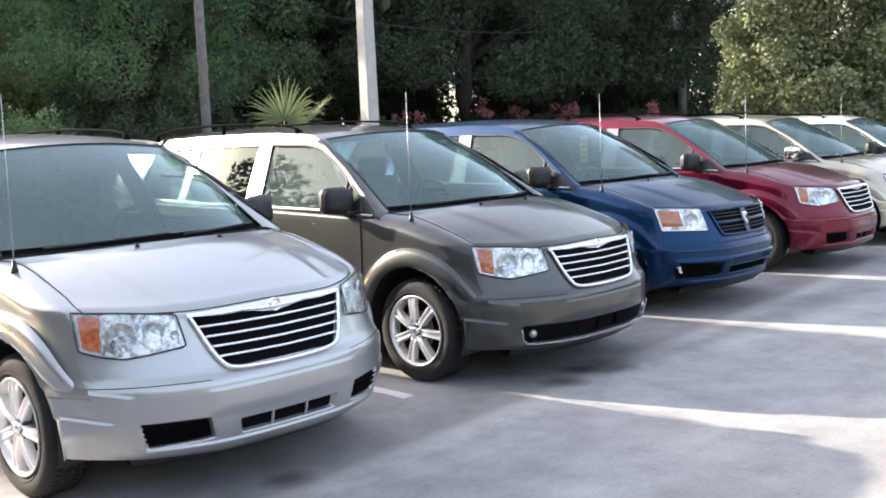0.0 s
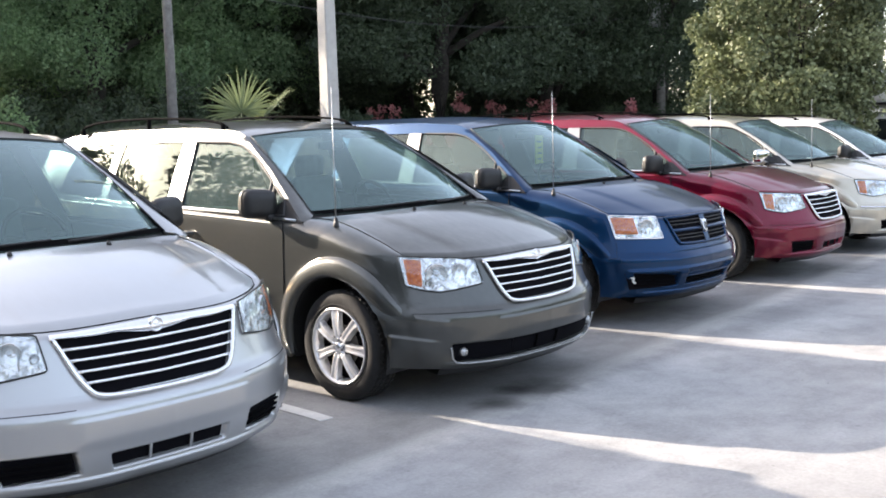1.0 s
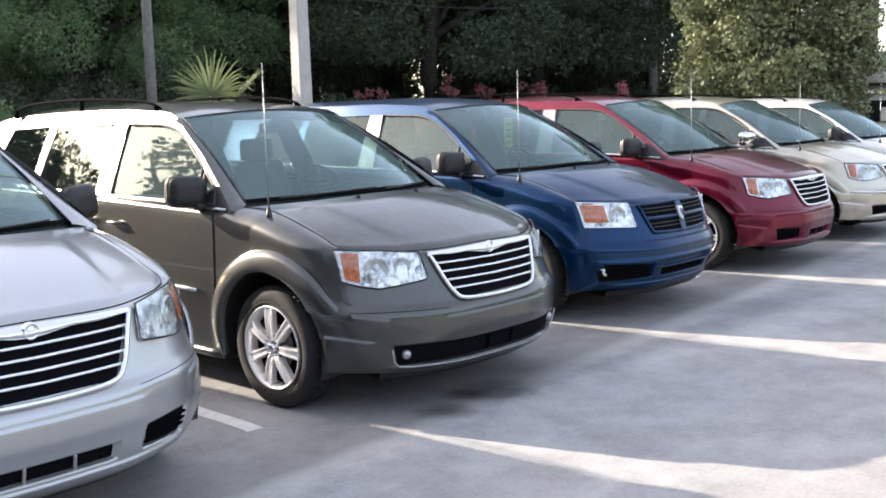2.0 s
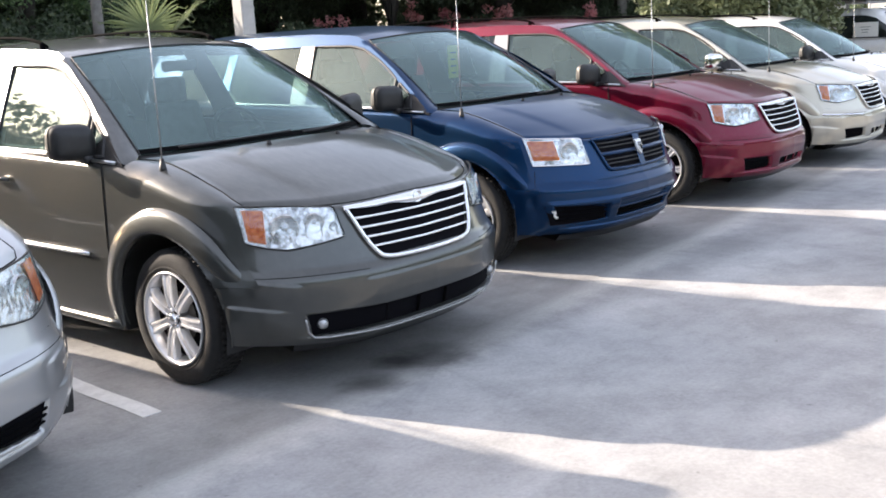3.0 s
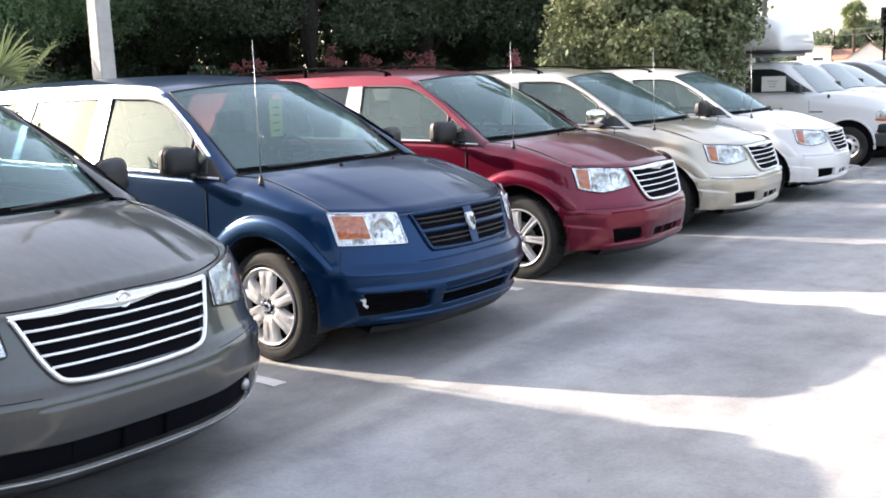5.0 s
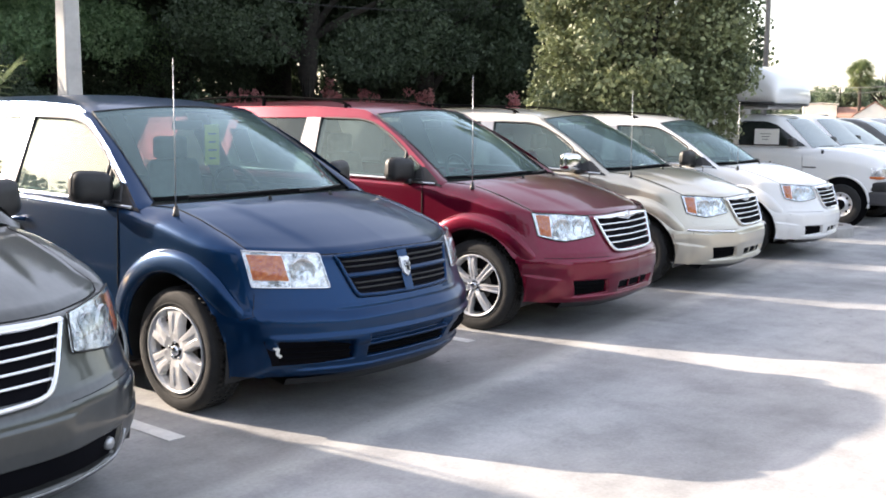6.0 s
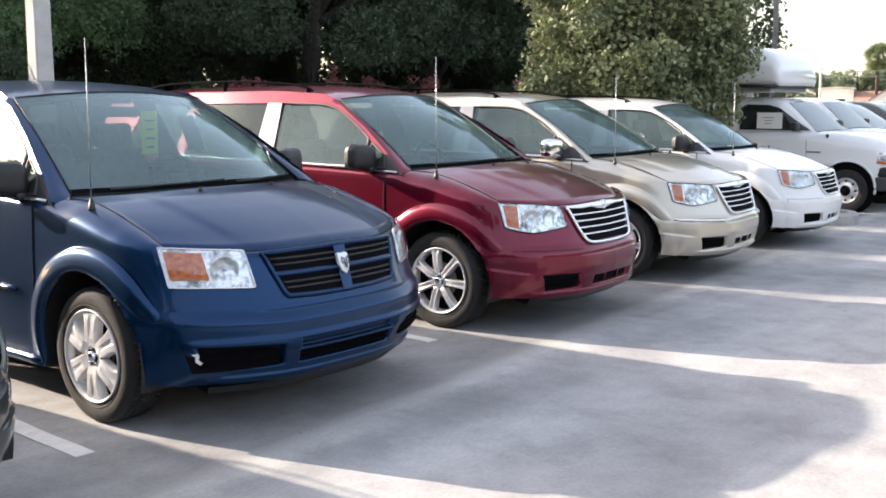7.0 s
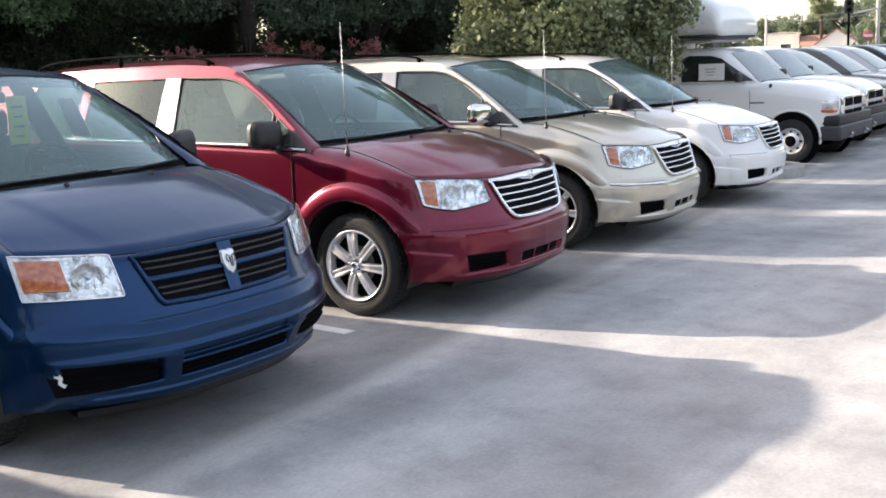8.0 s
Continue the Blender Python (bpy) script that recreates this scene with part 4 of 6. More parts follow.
        if kind == "town_fogs":
            side = [(-0.715, 0.408), (-0.55, 0.405), (-0.30, 0.402)], [(-0.68, 0.288), (-0.55, 0.283), (-0.30, 0.280)]
            middle = [(-0.30, 0.402), (0, 0.402), (0.30, 0.402)], [(-0.30, 0.280), (0, 0.280), (0.30, 0.280)]
        else:
            side = [(-0.715, 0.422), (-0.55, 0.422), (-0.42, 0.420)], [(-0.68, 0.298), (-0.55, 0.302), (-0.395, 0.310)]
            middle = [(-0.29, 0.386), (0, 0.386), (0.29, 0.386)], [(-0.28, 0.308), (0, 0.308), (0.28, 0.308)]
        d["side_intake"] = [make_mesh("intake", *nose_band(*side, 20, 7, -0.038, m)) for m in (False, True)]
        d["mid_intake"] = make_mesh("intake", *nose_band(*middle, 24, 5, -0.034))
        d["slats"] = [make_mesh("intake_slat", *nose_line([(x, 0.385), (x, 0.305)], 5, 0.008, -0.022)) for x in (-0.1, 0.1)]
        d["side_slats"] = [(s, make_mesh("intake_slat", [(s * x, y, q) for x, y, q in v], f)) for s in (1, -1) for v, f in [nose_line([(-0.685, z), (-0.43, z - 0.002)], 14, 0.006, -0.020) for z in (0.335, 0.36, 0.385)]]
        d["lip"] = make_mesh("intake_lip", *nose_line([(-0.712, 0.385), (-0.695, 0.320), (-0.668, 0.288), (-0.60, 0.279), (0, 0.276), (0.60, 0.279), (0.668, 0.288), (0.695, 0.320), (0.712, 0.385)], 70, 0.0055, 0.012))
        fog = []
        for s in (-1, 1):
            c, out = Vector(nose_at(s * 0.625, 0.350, -0.018)), Vector(nose_at(s * 0.625, 0.350, 0.1))
            turn = (out - c).normalized().to_track_quat("-X", "Z").to_matrix()
            v, f = spun([(0.0, -0.014), (0.014, -0.012), (0.024, -0.005), (0.027, 0.008), (0.027, 0.030)], 20)
            fog.append(make_mesh("fog_lamp", [tuple(c + turn @ Vector(p)) for p in v], f))
        d["fog"] = fog
    return d


def minivan(paint, m, label, kind="town", rails=True, mirror_mat=None, fogs=True, bumper_trim=None):
    build = "town_fogs" if kind == "town" and fogs else kind
    d = once(build, lambda: van_parts(build))
    body_paint = PAINTS[paint]
    v = thing("minivan", m, label, "minivan", "row of parked minivans")
    P = lambda name, me, mat, label="", parent=None, mm=None: part(name, me, mat, parent or v, label, mm)
    body = P("body", d["body"], body_paint)
    P("front_bumper", d["fascia"], body_paint)
    for k in "rl":
        door = P("front_door", d["door_" + k], body_paint)
        P("door_handle", d["handle_" + k], body_paint, "", door)
        P("door_moulding", d["strip_" + k], CHROME if kind == "town" else body_paint, "thin bright side moulding", door)
        slide = P("sliding_door", d["slide_" + k], body_paint)
        P("door_handle", d["handle2_" + k], body_paint, "", slide)
        for me in d["seam_" + k]:
            P("door_gap", me, SEAM)
        P("windscreen_pillar", d["pillar_" + k], body_paint)
        for me in d["posts_" + k]:
            P(me.name.split(".")[0], me, PILLAR_SHEEN if me.name.startswith("door_pillar") else body_paint, "satin grey pillar cover" if me.name.startswith("door_pillar") else "")
        for me in d["inner_" + k]:
            P("pillar_trim", me, LINER, "grey cloth trim inside")
        for n, me, g in d["panes_" + k]:
            P(n, me, SIDE_GLASS if g == "side" else DARK_GLASS)
        P("window_frame", d["window_frame_" + k], TRIM, "black window surround")
        P("belt_trim", d["belt_" + k], ALLOY, "thin chrome strip below the windows")
        P("sill", d["sill_" + k], body_paint)
        P("belt_panel", d["belt_panel_" + k], TRIM)
        P("mirror_sail", d["sail_" + k], BLACK)
        shell, arm, face = d["mirror_" + k]
        mir = P("side_mirror", shell, mirror_mat or BLACK, "chrome mirror shell" if mirror_mat else "black plastic mirror shell")
        P("mirror_arm", arm, BLACK, "", mir)
        P("mirror_glass", face, CHROME, "", mir)
        base, amber, rim, cover, dish = d["lamp_" + k]
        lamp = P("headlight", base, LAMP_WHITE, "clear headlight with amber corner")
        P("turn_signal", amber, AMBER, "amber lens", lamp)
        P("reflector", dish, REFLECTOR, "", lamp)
        P("lamp_rim", rim, CHROME if kind == "caravan" else TRIM, "", lamp)
        P("lamp_cover", cover, LENS, "", lamp)
        P("hood_gap", d["hood_gap_" + k], SEAM)
        for me in d["bumper_gap_" + k]:
            P("bumper_gap", me, SEAM)
        if bumper_trim:
            h = 1 if k == "l" else -1
            P("bumper_strip", once(("bumper_strip", k), lambda: make_mesh("bumper_strip", *nose_line([(h * 0.885, 0.593), (h * 0.79, 0.584), (h * 0.66, 0.577), (h * 0.48, 0.566)], 24, 0.011, 0.012, flat=0.9))), bumper_trim, "thin chrome bumper strip")
        if rails:
            rail = P("roof_rail", d["rail_" + k], MATT_BLACK, "black arched roof rail")
            for me in d["rail_foot_" + k]:
                P("rail_foot", me, MATT_BLACK, "", rail)
        for hub in (FRONT_HUB, REAR_HUB):
            turn = pose(0, hub, HUB_Z) if k == "r" else pose(0, hub, HUB_Z, 0, 0, 180)
            P("wheel_arch", d["arch"], BLACK, "", None, turn)
            P("arch_lip", d[("lip_front_" if hub == FRONT_HUB else "lip_rear_") + k], body_paint)
            at = pose(-0.838, hub, HUB_Z, 17 * hub) if k == "r" else pose(0.838, hub, HUB_Z, 11 * hub, 0, 180)
            tyre, rim, cap, disc, back, spoke, spokes, well, nut = d["wheel"]
            wheel = P("wheel", rim, WHEEL_COVER if kind == "caravan" else WHEEL_SILVER, "bright spoked wheel", None, at)
            P("tyre", tyre, RUBBER, "black rubber tyre", wheel)
            for a in range(spokes):
                P("spoke", spoke, WHEEL_COVER if kind == "caravan" else WHEEL_SILVER, "", wheel, Matrix.Rotation(2 * math.pi * a / spokes, 4, "X"))
            P("hub_cap", cap, CHROME, "", wheel)
            P("hub_well", well, TRIM, "dark hollow round the hub", wheel)
            for a in range(5):
                P("wheel_nut", nut, CHROME, "", wheel, Matrix.Rotation(2 * math.pi * a / 5, 4, "X"))
            P("brake_disc", disc, OLD_IRON, "", wheel)
            P("wheel_gap_shade", back, MATT_BLACK, "", wheel)
    P("hood", d["hood"], body_paint)
    P("hood_gap", d["front_gap"], SEAM)
    P("roof", d["roof"], body_paint)
    P("windscreen", d["windscreen"], WINDSCREEN, "faintly green windscreen")
    P("windscreen_seal", d["windscreen_seal"], TRIM)
    P("windscreen_frit", d["frit"], MATT_BLACK, "black band at the foot of the glass")
    P("cowl", d["cowl"], BLACK, "black plastic cowl")
    P("tailgate", d["tailgate"], body_paint)
    P("tail_pane", d["tail_pane"], DARK_GLASS)
    P("headliner", d["liner"], LINER, "pale cloth headliner")
    P("floor_pan", d["floor_pan"], TRIM)
    P("bulkhead", d["firewall"], TRIM)
    P("splash_guard", d["splash"], BLACK)
    P("wiper", d["wiper_a"], BLACK)
    P("wiper", d["wiper_b"], BLACK)
    for me in d["nozzle"]:
        P("washer_nozzle", me, BLACK)
    mast = P("antenna", d["mast"], BRUSHED, "thin upright metal mast")
    P("antenna_base", d["mast_base"], BLACK, "", mast)
    P("dashboard", d["dash"], DASH, "dark grey dashboard")
    P("steering_wheel", d["steering"], BLACK, "", None, pose(0.37, 1.93, 1.10, 62, 0, 0))
    P("rear_view_mirror", d["rear_mirror"], BLACK)
    cushion, back, rest = d["seat"]
    for y in (2.30, 3.25, 4.15):
        for x in (-0.40, 0.40):
            seat = P("seat", cushion, SEAT_CLOTH, "grey cloth seat", None, pose(x, y, 0))
            P("backrest", back, SEAT_CLOTH, "", seat)
            P("head_rest", rest, SEAT_CLOTH, "", seat)
    g = d["grille"]
    if kind == "town":
        grille = P("grille", g[1], CHROME, "chrome grille with thin bars")
        P("grille_back", g[0], MESH_BACK, "", grille)
        P("top_bar", g[2], CHROME, "", grille)
        for me in g[3]:
            P("grille_bar", me, CHROME, "", grille)
        P("badge", g[4], CHROME, "round winged badge", grille)
    else:
        grille = P("grille", g[1], body_paint, "cross-shaped grille")
        P("grille_back", g[0], MESH_BACK, "", grille)
        P("cross_post", g[2], body_paint, "", grille)
        P("cross_arm", g[3], body_paint, "", grille)
        for me in g[4]:
            P("grille_slat", me, TRIM, "", grille)
        P("badge", g[5], BADGE_WHITE, "silver shield badge", grille)
        P("badge_mark", g[6], TRIM, "", grille)
    sides = {s: P("intake", me, MESH_BACK, "dark lower intake") for s, me in zip((1, -1), d["side_intake"])}
    if not (kind == "town" and fogs):
        for s, me in d["side_slats"]:
            P("intake_slat", me, MATT_BLACK, "", sides[s])
    mid = P("intake", d["mid_intake"], MESH_BACK, "dark lower intake")
    for me in d["slats"]:
        P("intake_slat", me, body_paint if kind == "town" and not fogs else MATT_BLACK, "", mid)
    if kind == "town" and fogs:
        P("intake_lip", d["lip"], BRUSHED, "thin bright edge below the intake")
        for me in d["fog"]:
            P("fog_lamp", me, BRUSHED, "small round fog lamp")
    return v


# ---- ground: worn pale concrete with joints, stains and stall lines ----
def concrete():
    m, t, b = nodes_of("lot_concrete")
    cloud, grain, patch = noise_node(t, 0.55, 7, 0.62), noise_node(t, 45.0, 5, 0.7), noise_node(t, 2.6, 6, 0.7)
    base = ramp(t, cloud.outputs["Fac"], [(0.28, (0.29, 0.29, 0.292)), (0.48, (0.365, 0.365, 0.362)), (0.72, (0.46, 0.455, 0.44))])
    speck = ramp(t, grain.outputs["Fac"], [(0.3, grey(0.84)), (0.7, grey(1.08))])
    worn = ramp(t, patch.outputs["Fac"], [(0.30, grey(0.72)), (0.52, grey(0.97)), (0.70, grey(1.10))])

    def times(a, c):
        k = t.nodes.new("ShaderNodeMixRGB")
        k.blend_type, k.inputs[0].default_value = "MULTIPLY", 1.0
        t.links.new(a, k.inputs[1])
        t.links.new(c, k.inputs[2])
        return k.outputs[0]
    colour = times(times(base.outputs[0], speck.outputs[0]), worn.outputs[0])
    # long faint tyre tracks along the aisle, and fine dark specks
    for turn, width, lo in ((14, 1.5, 0.86), (-24, 2.3, 0.90)):
        at, grid, trace = t.nodes.new("ShaderNodeTexCoord"), t.nodes.new("ShaderNodeMapping"), t.nodes.new("ShaderNodeTexNoise")
        grid.inputs["Rotation"].default_value, grid.inputs["Scale"].default_value = (0, 0, radians(turn)), (0.12, width, 1)
        trace.inputs["Scale"].default_value, trace.inputs["Detail"].default_value = 1.0, 5.0
        t.links.new(at.outputs["Object"], grid.inputs["Vector"])
        t.links.new(grid.outputs[0], trace.inputs["Vector"])
        colour = times(colour, ramp(t, trace.outputs["Fac"], [(0.36, grey(lo)), (0.62, grey(1.05))]).outputs[0])
    dots = noise_node(t, 9.0, 2, 0.5)
    colour = times(colour, ramp(t, dots.outputs["Fac"], [(0.22, grey(0.55)), (0.27, grey(1.0))]).outputs[0])
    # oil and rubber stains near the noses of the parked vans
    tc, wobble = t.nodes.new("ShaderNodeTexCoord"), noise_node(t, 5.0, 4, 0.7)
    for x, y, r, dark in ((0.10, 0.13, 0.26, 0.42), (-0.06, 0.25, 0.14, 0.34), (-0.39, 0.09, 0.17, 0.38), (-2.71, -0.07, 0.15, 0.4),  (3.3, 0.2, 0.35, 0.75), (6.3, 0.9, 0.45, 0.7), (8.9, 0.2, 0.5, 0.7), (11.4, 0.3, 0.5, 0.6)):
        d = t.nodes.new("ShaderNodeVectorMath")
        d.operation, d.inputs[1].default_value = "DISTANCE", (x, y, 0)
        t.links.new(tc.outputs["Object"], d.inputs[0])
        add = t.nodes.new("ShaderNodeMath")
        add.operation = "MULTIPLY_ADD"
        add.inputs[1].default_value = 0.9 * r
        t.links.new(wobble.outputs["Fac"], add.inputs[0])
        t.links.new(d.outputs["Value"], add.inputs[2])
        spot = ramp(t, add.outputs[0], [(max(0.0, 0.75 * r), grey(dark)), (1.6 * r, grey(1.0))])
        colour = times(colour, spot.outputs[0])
    # a pale washed seam of dust along the mouth of the stalls, darker just inside it
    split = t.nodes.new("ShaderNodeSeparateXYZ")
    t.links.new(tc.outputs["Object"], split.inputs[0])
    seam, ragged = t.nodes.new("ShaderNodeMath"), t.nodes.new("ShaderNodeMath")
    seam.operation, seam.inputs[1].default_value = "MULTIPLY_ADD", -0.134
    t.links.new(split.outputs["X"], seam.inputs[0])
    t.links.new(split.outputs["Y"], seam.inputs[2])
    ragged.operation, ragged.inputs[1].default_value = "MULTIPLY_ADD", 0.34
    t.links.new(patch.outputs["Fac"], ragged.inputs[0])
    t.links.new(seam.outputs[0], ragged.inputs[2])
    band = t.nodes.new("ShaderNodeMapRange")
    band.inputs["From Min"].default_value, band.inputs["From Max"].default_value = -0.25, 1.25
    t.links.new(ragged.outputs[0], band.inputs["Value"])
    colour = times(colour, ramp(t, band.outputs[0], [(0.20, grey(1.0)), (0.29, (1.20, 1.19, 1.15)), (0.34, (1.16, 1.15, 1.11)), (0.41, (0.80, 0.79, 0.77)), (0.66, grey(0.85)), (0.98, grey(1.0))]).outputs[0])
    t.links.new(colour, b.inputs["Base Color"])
    b.inputs["Roughness"].default_value = 0.82
    bump(t, b, grain.outputs["Fac"], 0.35, 0.004)
    return m


bm = bmesh.new()
bmesh.ops.create_grid(bm, x_segments=60, y_segments=60, size=600)
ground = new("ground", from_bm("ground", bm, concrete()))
tagged(ground, "pale worn concrete parking lot with faint stains", "ground", "", "structure")

LINE_PAINT = mottled("line_paint", (0.58, 0.58, 0.56), (0.84, 0.84, 0.82), 9, 0.75, 0, 0.3, 80)
for k in range(-2, 9):
    x0, y0 = -1.28 + 2.78 * k, 0.63 + 0.36 * k
    if k > 3:
        x0, y0 = 7.06 + 2.5 * (k - 3), 1.71 + 0.1 * (k - 3)
    rows = [[(sx + 0.004 * math.sin(9 * y + k), y, 0.004) for sx in (-0.05, 0.05)] for y in np.linspace(0, 5.0, 30)]
    rows = [[(rows[0][0][0], 0, 0), (rows[0][1][0], 0, 0)]] + rows
    ob = new("stall_line", make_mesh("stall_line", *sheet(rows, flip=True), LINE_PAINT, False))
    ob.matrix_world = pose(x0, y0, 0)
    tagged(ob, "worn white painted stall line", "line", "stall lines", "structure")

# ---- the parked vans ----
silver_van = minivan("silver", pose(-2.709, -0.145, 0, 0, 0, 1.9), "silver minivan with chrome grille and black roof rails", fogs=False)
grey_van = minivan("grey", pose(0.029, 0.027, 0, 0, 0, 2.5), "dark warm grey minivan with chrome grille")
blue_van = minivan("blue", pose(2.773, 0.53, 0, 0, 0, 2.0), "dark blue minivan with cross-shaped grille", "caravan", rails=False)
red_van = minivan("red", pose(5.659, 0.792, 0, 0, 0, 5.6), "dark red minivan with chrome grille", fogs=False)
gold_van = minivan("gold", pose(8.30, 1.01, 0, 0, 0, 7.0) @ Matrix.Scale(0.978, 4), "pale gold minivan with chrome mirrors", mirror_mat=CHROME, bumper_trim=CHROME, fogs=False)
white_van = minivan("white", pose(10.99, 1.22, 0, 0, 0, 8.0) @ Matrix.Scale(0.95, 4), "white minivan with chrome grille", fogs=False)
# chipped paint at the corner of the blue van's bumper
scuff = [nose_at(x, z, 0.0065) for x, z in ((-0.822, 0.462), (-0.806, 0.468), (-0.799, 0.440), (-0.786, 0.420), (-0.789, 0.398), (-0.774, 0.385), (-0.781, 0.372), (-0.800, 0.392), (-0.799, 0.412), (-0.812, 0.425))]
part("paint_chip", make_mesh("paint_chip", scuff, [tuple(range(10))], smooth=False), PAPER, blue_van, "bare white chipped patch")
tag = tagged(new("hang_tag", from_bm("hang_tag", soft_box(0.12, 0.006, 0.27, 0.002, 1, (0, 0, -0.135)), TAG_YELLOW)), "yellow paper tag hanging in a windscreen", "tag")
tag.matrix_world = pose(2.85, 2.45, 1.56)
for k in range(4):
    part("printed_line", from_bm("printed_line", soft_box(0.066 - 0.012 * (k % 2), 0.002, 0.012, 0.0005, 1, (0, -0.0042, -0.06 - 0.055 * k))), INK, tag)
note = tagged(new("window_sticker", from_bm("window_sticker", soft_box(0.003, 0.20, 0.27, 0.001, 1, (0, 0, 0)), PAPER)), "white paper sticker inside a side window", "sticker")
note.matrix_world = pose(3.475, 2.90, 1.40, 0, -22, 0)


# ---- pickups and other cars further down the row ----
def loft(stations, steps):
    """Closed skin through stations of (y, half width, bottom, shoulder, top, top half width)."""
    s = rounded(stations, steps)
    rows = []
    for y, w, zb, zs, zt, wt in s:
        half = [(0, zb), (w * 0.9, zb), (w * 0.985, zb + 0.06), (w, zb + (zs - zb) * 0.45), (w, zs - 0.06), (w - 0.02, zs), (w * 0.5 + wt * 0.5, zs + (zt - zs) * 0.6), (wt, zt - 0.015), (wt * 0.6, zt), (0, zt)]
        rows.append([(x, y, z) for x, z in half] + [(-x, y, z) for x, z in half[-2:0:-1]])
    v, f = sheet(rows, flip=True, wrap=True)
    n = len(rows[0])
    return v, f + [tuple(range(n)), tuple(range((len(rows) - 1) * n, len(rows) * n))[::-1]]


def steel_wheel_meshes(r):
    w = 0.12
    tyre = make_mesh("tyre", *spun([(r * 0.58, -w + 0.01), (r * 0.66, -w), (r * 0.90, -w), (r * 0.97, -w + 0.02), (r, -w + 0.05), (r, w - 0.05), (r * 0.95, w - 0.01), (r * 0.6, w)], 40))
    rim = make_mesh("rim", *spun([(r * 0.60, -w + 0.008), (r * 0.585, -w - 0.004), (r * 0.55, -w + 0.01), (r * 0.52, -w + 0.035), (r * 0.36, -w + 0.012), (r * 0.30, -w + 0.008), (r * 0.2, -w - 0.02), (0.0, -w - 0.02)], 40))
    v, f = spun([(0.0, -w + 0.012), (r * 0.06, -w + 0.012), (r * 0.065, -w + 0.03)], 10)
    hole = make_mesh("rim_hole", [(x, y + r * 0.44, z) for x, y, z in v], f)
    hub = make_mesh("hub", *spun([(0.0, -w - 0.035), (r * 0.17, -w - 0.035), (r * 0.24, -w - 0.022), (r * 0.26, -w)], 20))
    return tyre, rim, hole, hub


SHEET_METAL = {
    "pickup": dict(body=[(0.40, 0.92, 0.42, 0.92, 1.06, 0.72), (0.50, 0.97, 0.40, 1.02, 1.15, 0.78), (0.85, 1.0, 0.36, 1.12, 1.26, 0.82), (1.45, 1.0, 0.36, 1.20, 1.33, 0.84), (1.9, 1.0, 0.36, 1.22, 1.33, 0.86), (3.6, 1.0, 0.36, 1.24, 1.33, 0.88), (5.7, 1.0, 0.42, 1.24, 1.32, 0.9), (5.82, 0.98, 0.48, 1.22, 1.30, 0.9)],
                   cab=[(1.62, 0.86, 1.26, 1.28, 1.30, 0.84), (1.88, 0.87, 1.26, 1.38, 1.54, 0.74), (2.26, 0.86, 1.26, 1.66, 1.86, 0.66), (2.58, 0.84, 1.26, 1.74, 1.92, 0.64), (3.2, 0.84, 1.26, 1.74, 1.92, 0.64), (3.36, 0.83, 1.26, 1.64, 1.86, 0.64), (3.44, 0.82, 1.26, 1.38, 1.48, 0.70)],
                   panes=[[(1.73, 1.35), (1.97, 1.50), (2.30, 1.735), (2.50, 1.79), (2.94, 1.80), (3.02, 1.72), (3.02, 1.35)]], hubs=(1.04, 4.6), r=0.36),
    "suv": dict(body=[(0.06, 0.82, 0.30, 0.80, 0.90, 0.70), (0.2, 0.90, 0.27, 0.90, 1.0, 0.74), (0.8, 0.94, 0.26, 0.98, 1.10, 0.80), (1.5, 0.95, 0.26, 1.04, 1.16, 0.82), (2.5, 0.95, 0.26, 1.08, 1.16, 0.84), (4.3, 0.95, 0.28, 1.10, 1.18, 0.84), (4.75, 0.90, 0.34, 1.0, 1.15, 0.8)],
                cab=[(1.30, 0.82, 1.08, 1.12, 1.14, 0.80), (1.75, 0.83, 1.08, 1.30, 1.46, 0.70), (2.15, 0.81, 1.08, 1.48, 1.68, 0.64), (2.6, 0.80, 1.08, 1.55, 1.74, 0.62), (4.1, 0.80, 1.08, 1.55, 1.72, 0.62), (4.5, 0.80, 1.08, 1.40, 1.60, 0.62), (4.66, 0.80, 1.08, 1.18, 1.24, 0.66)],
                panes=[[(1.72, 1.20), (2.10, 1.46), (2.30, 1.54), (2.75, 1.56), (2.75, 1.20)], [(2.85, 1.20), (2.85, 1.56), (3.75, 1.55), (3.75, 1.20)]], hubs=(0.92, 3.75), r=0.36),
}


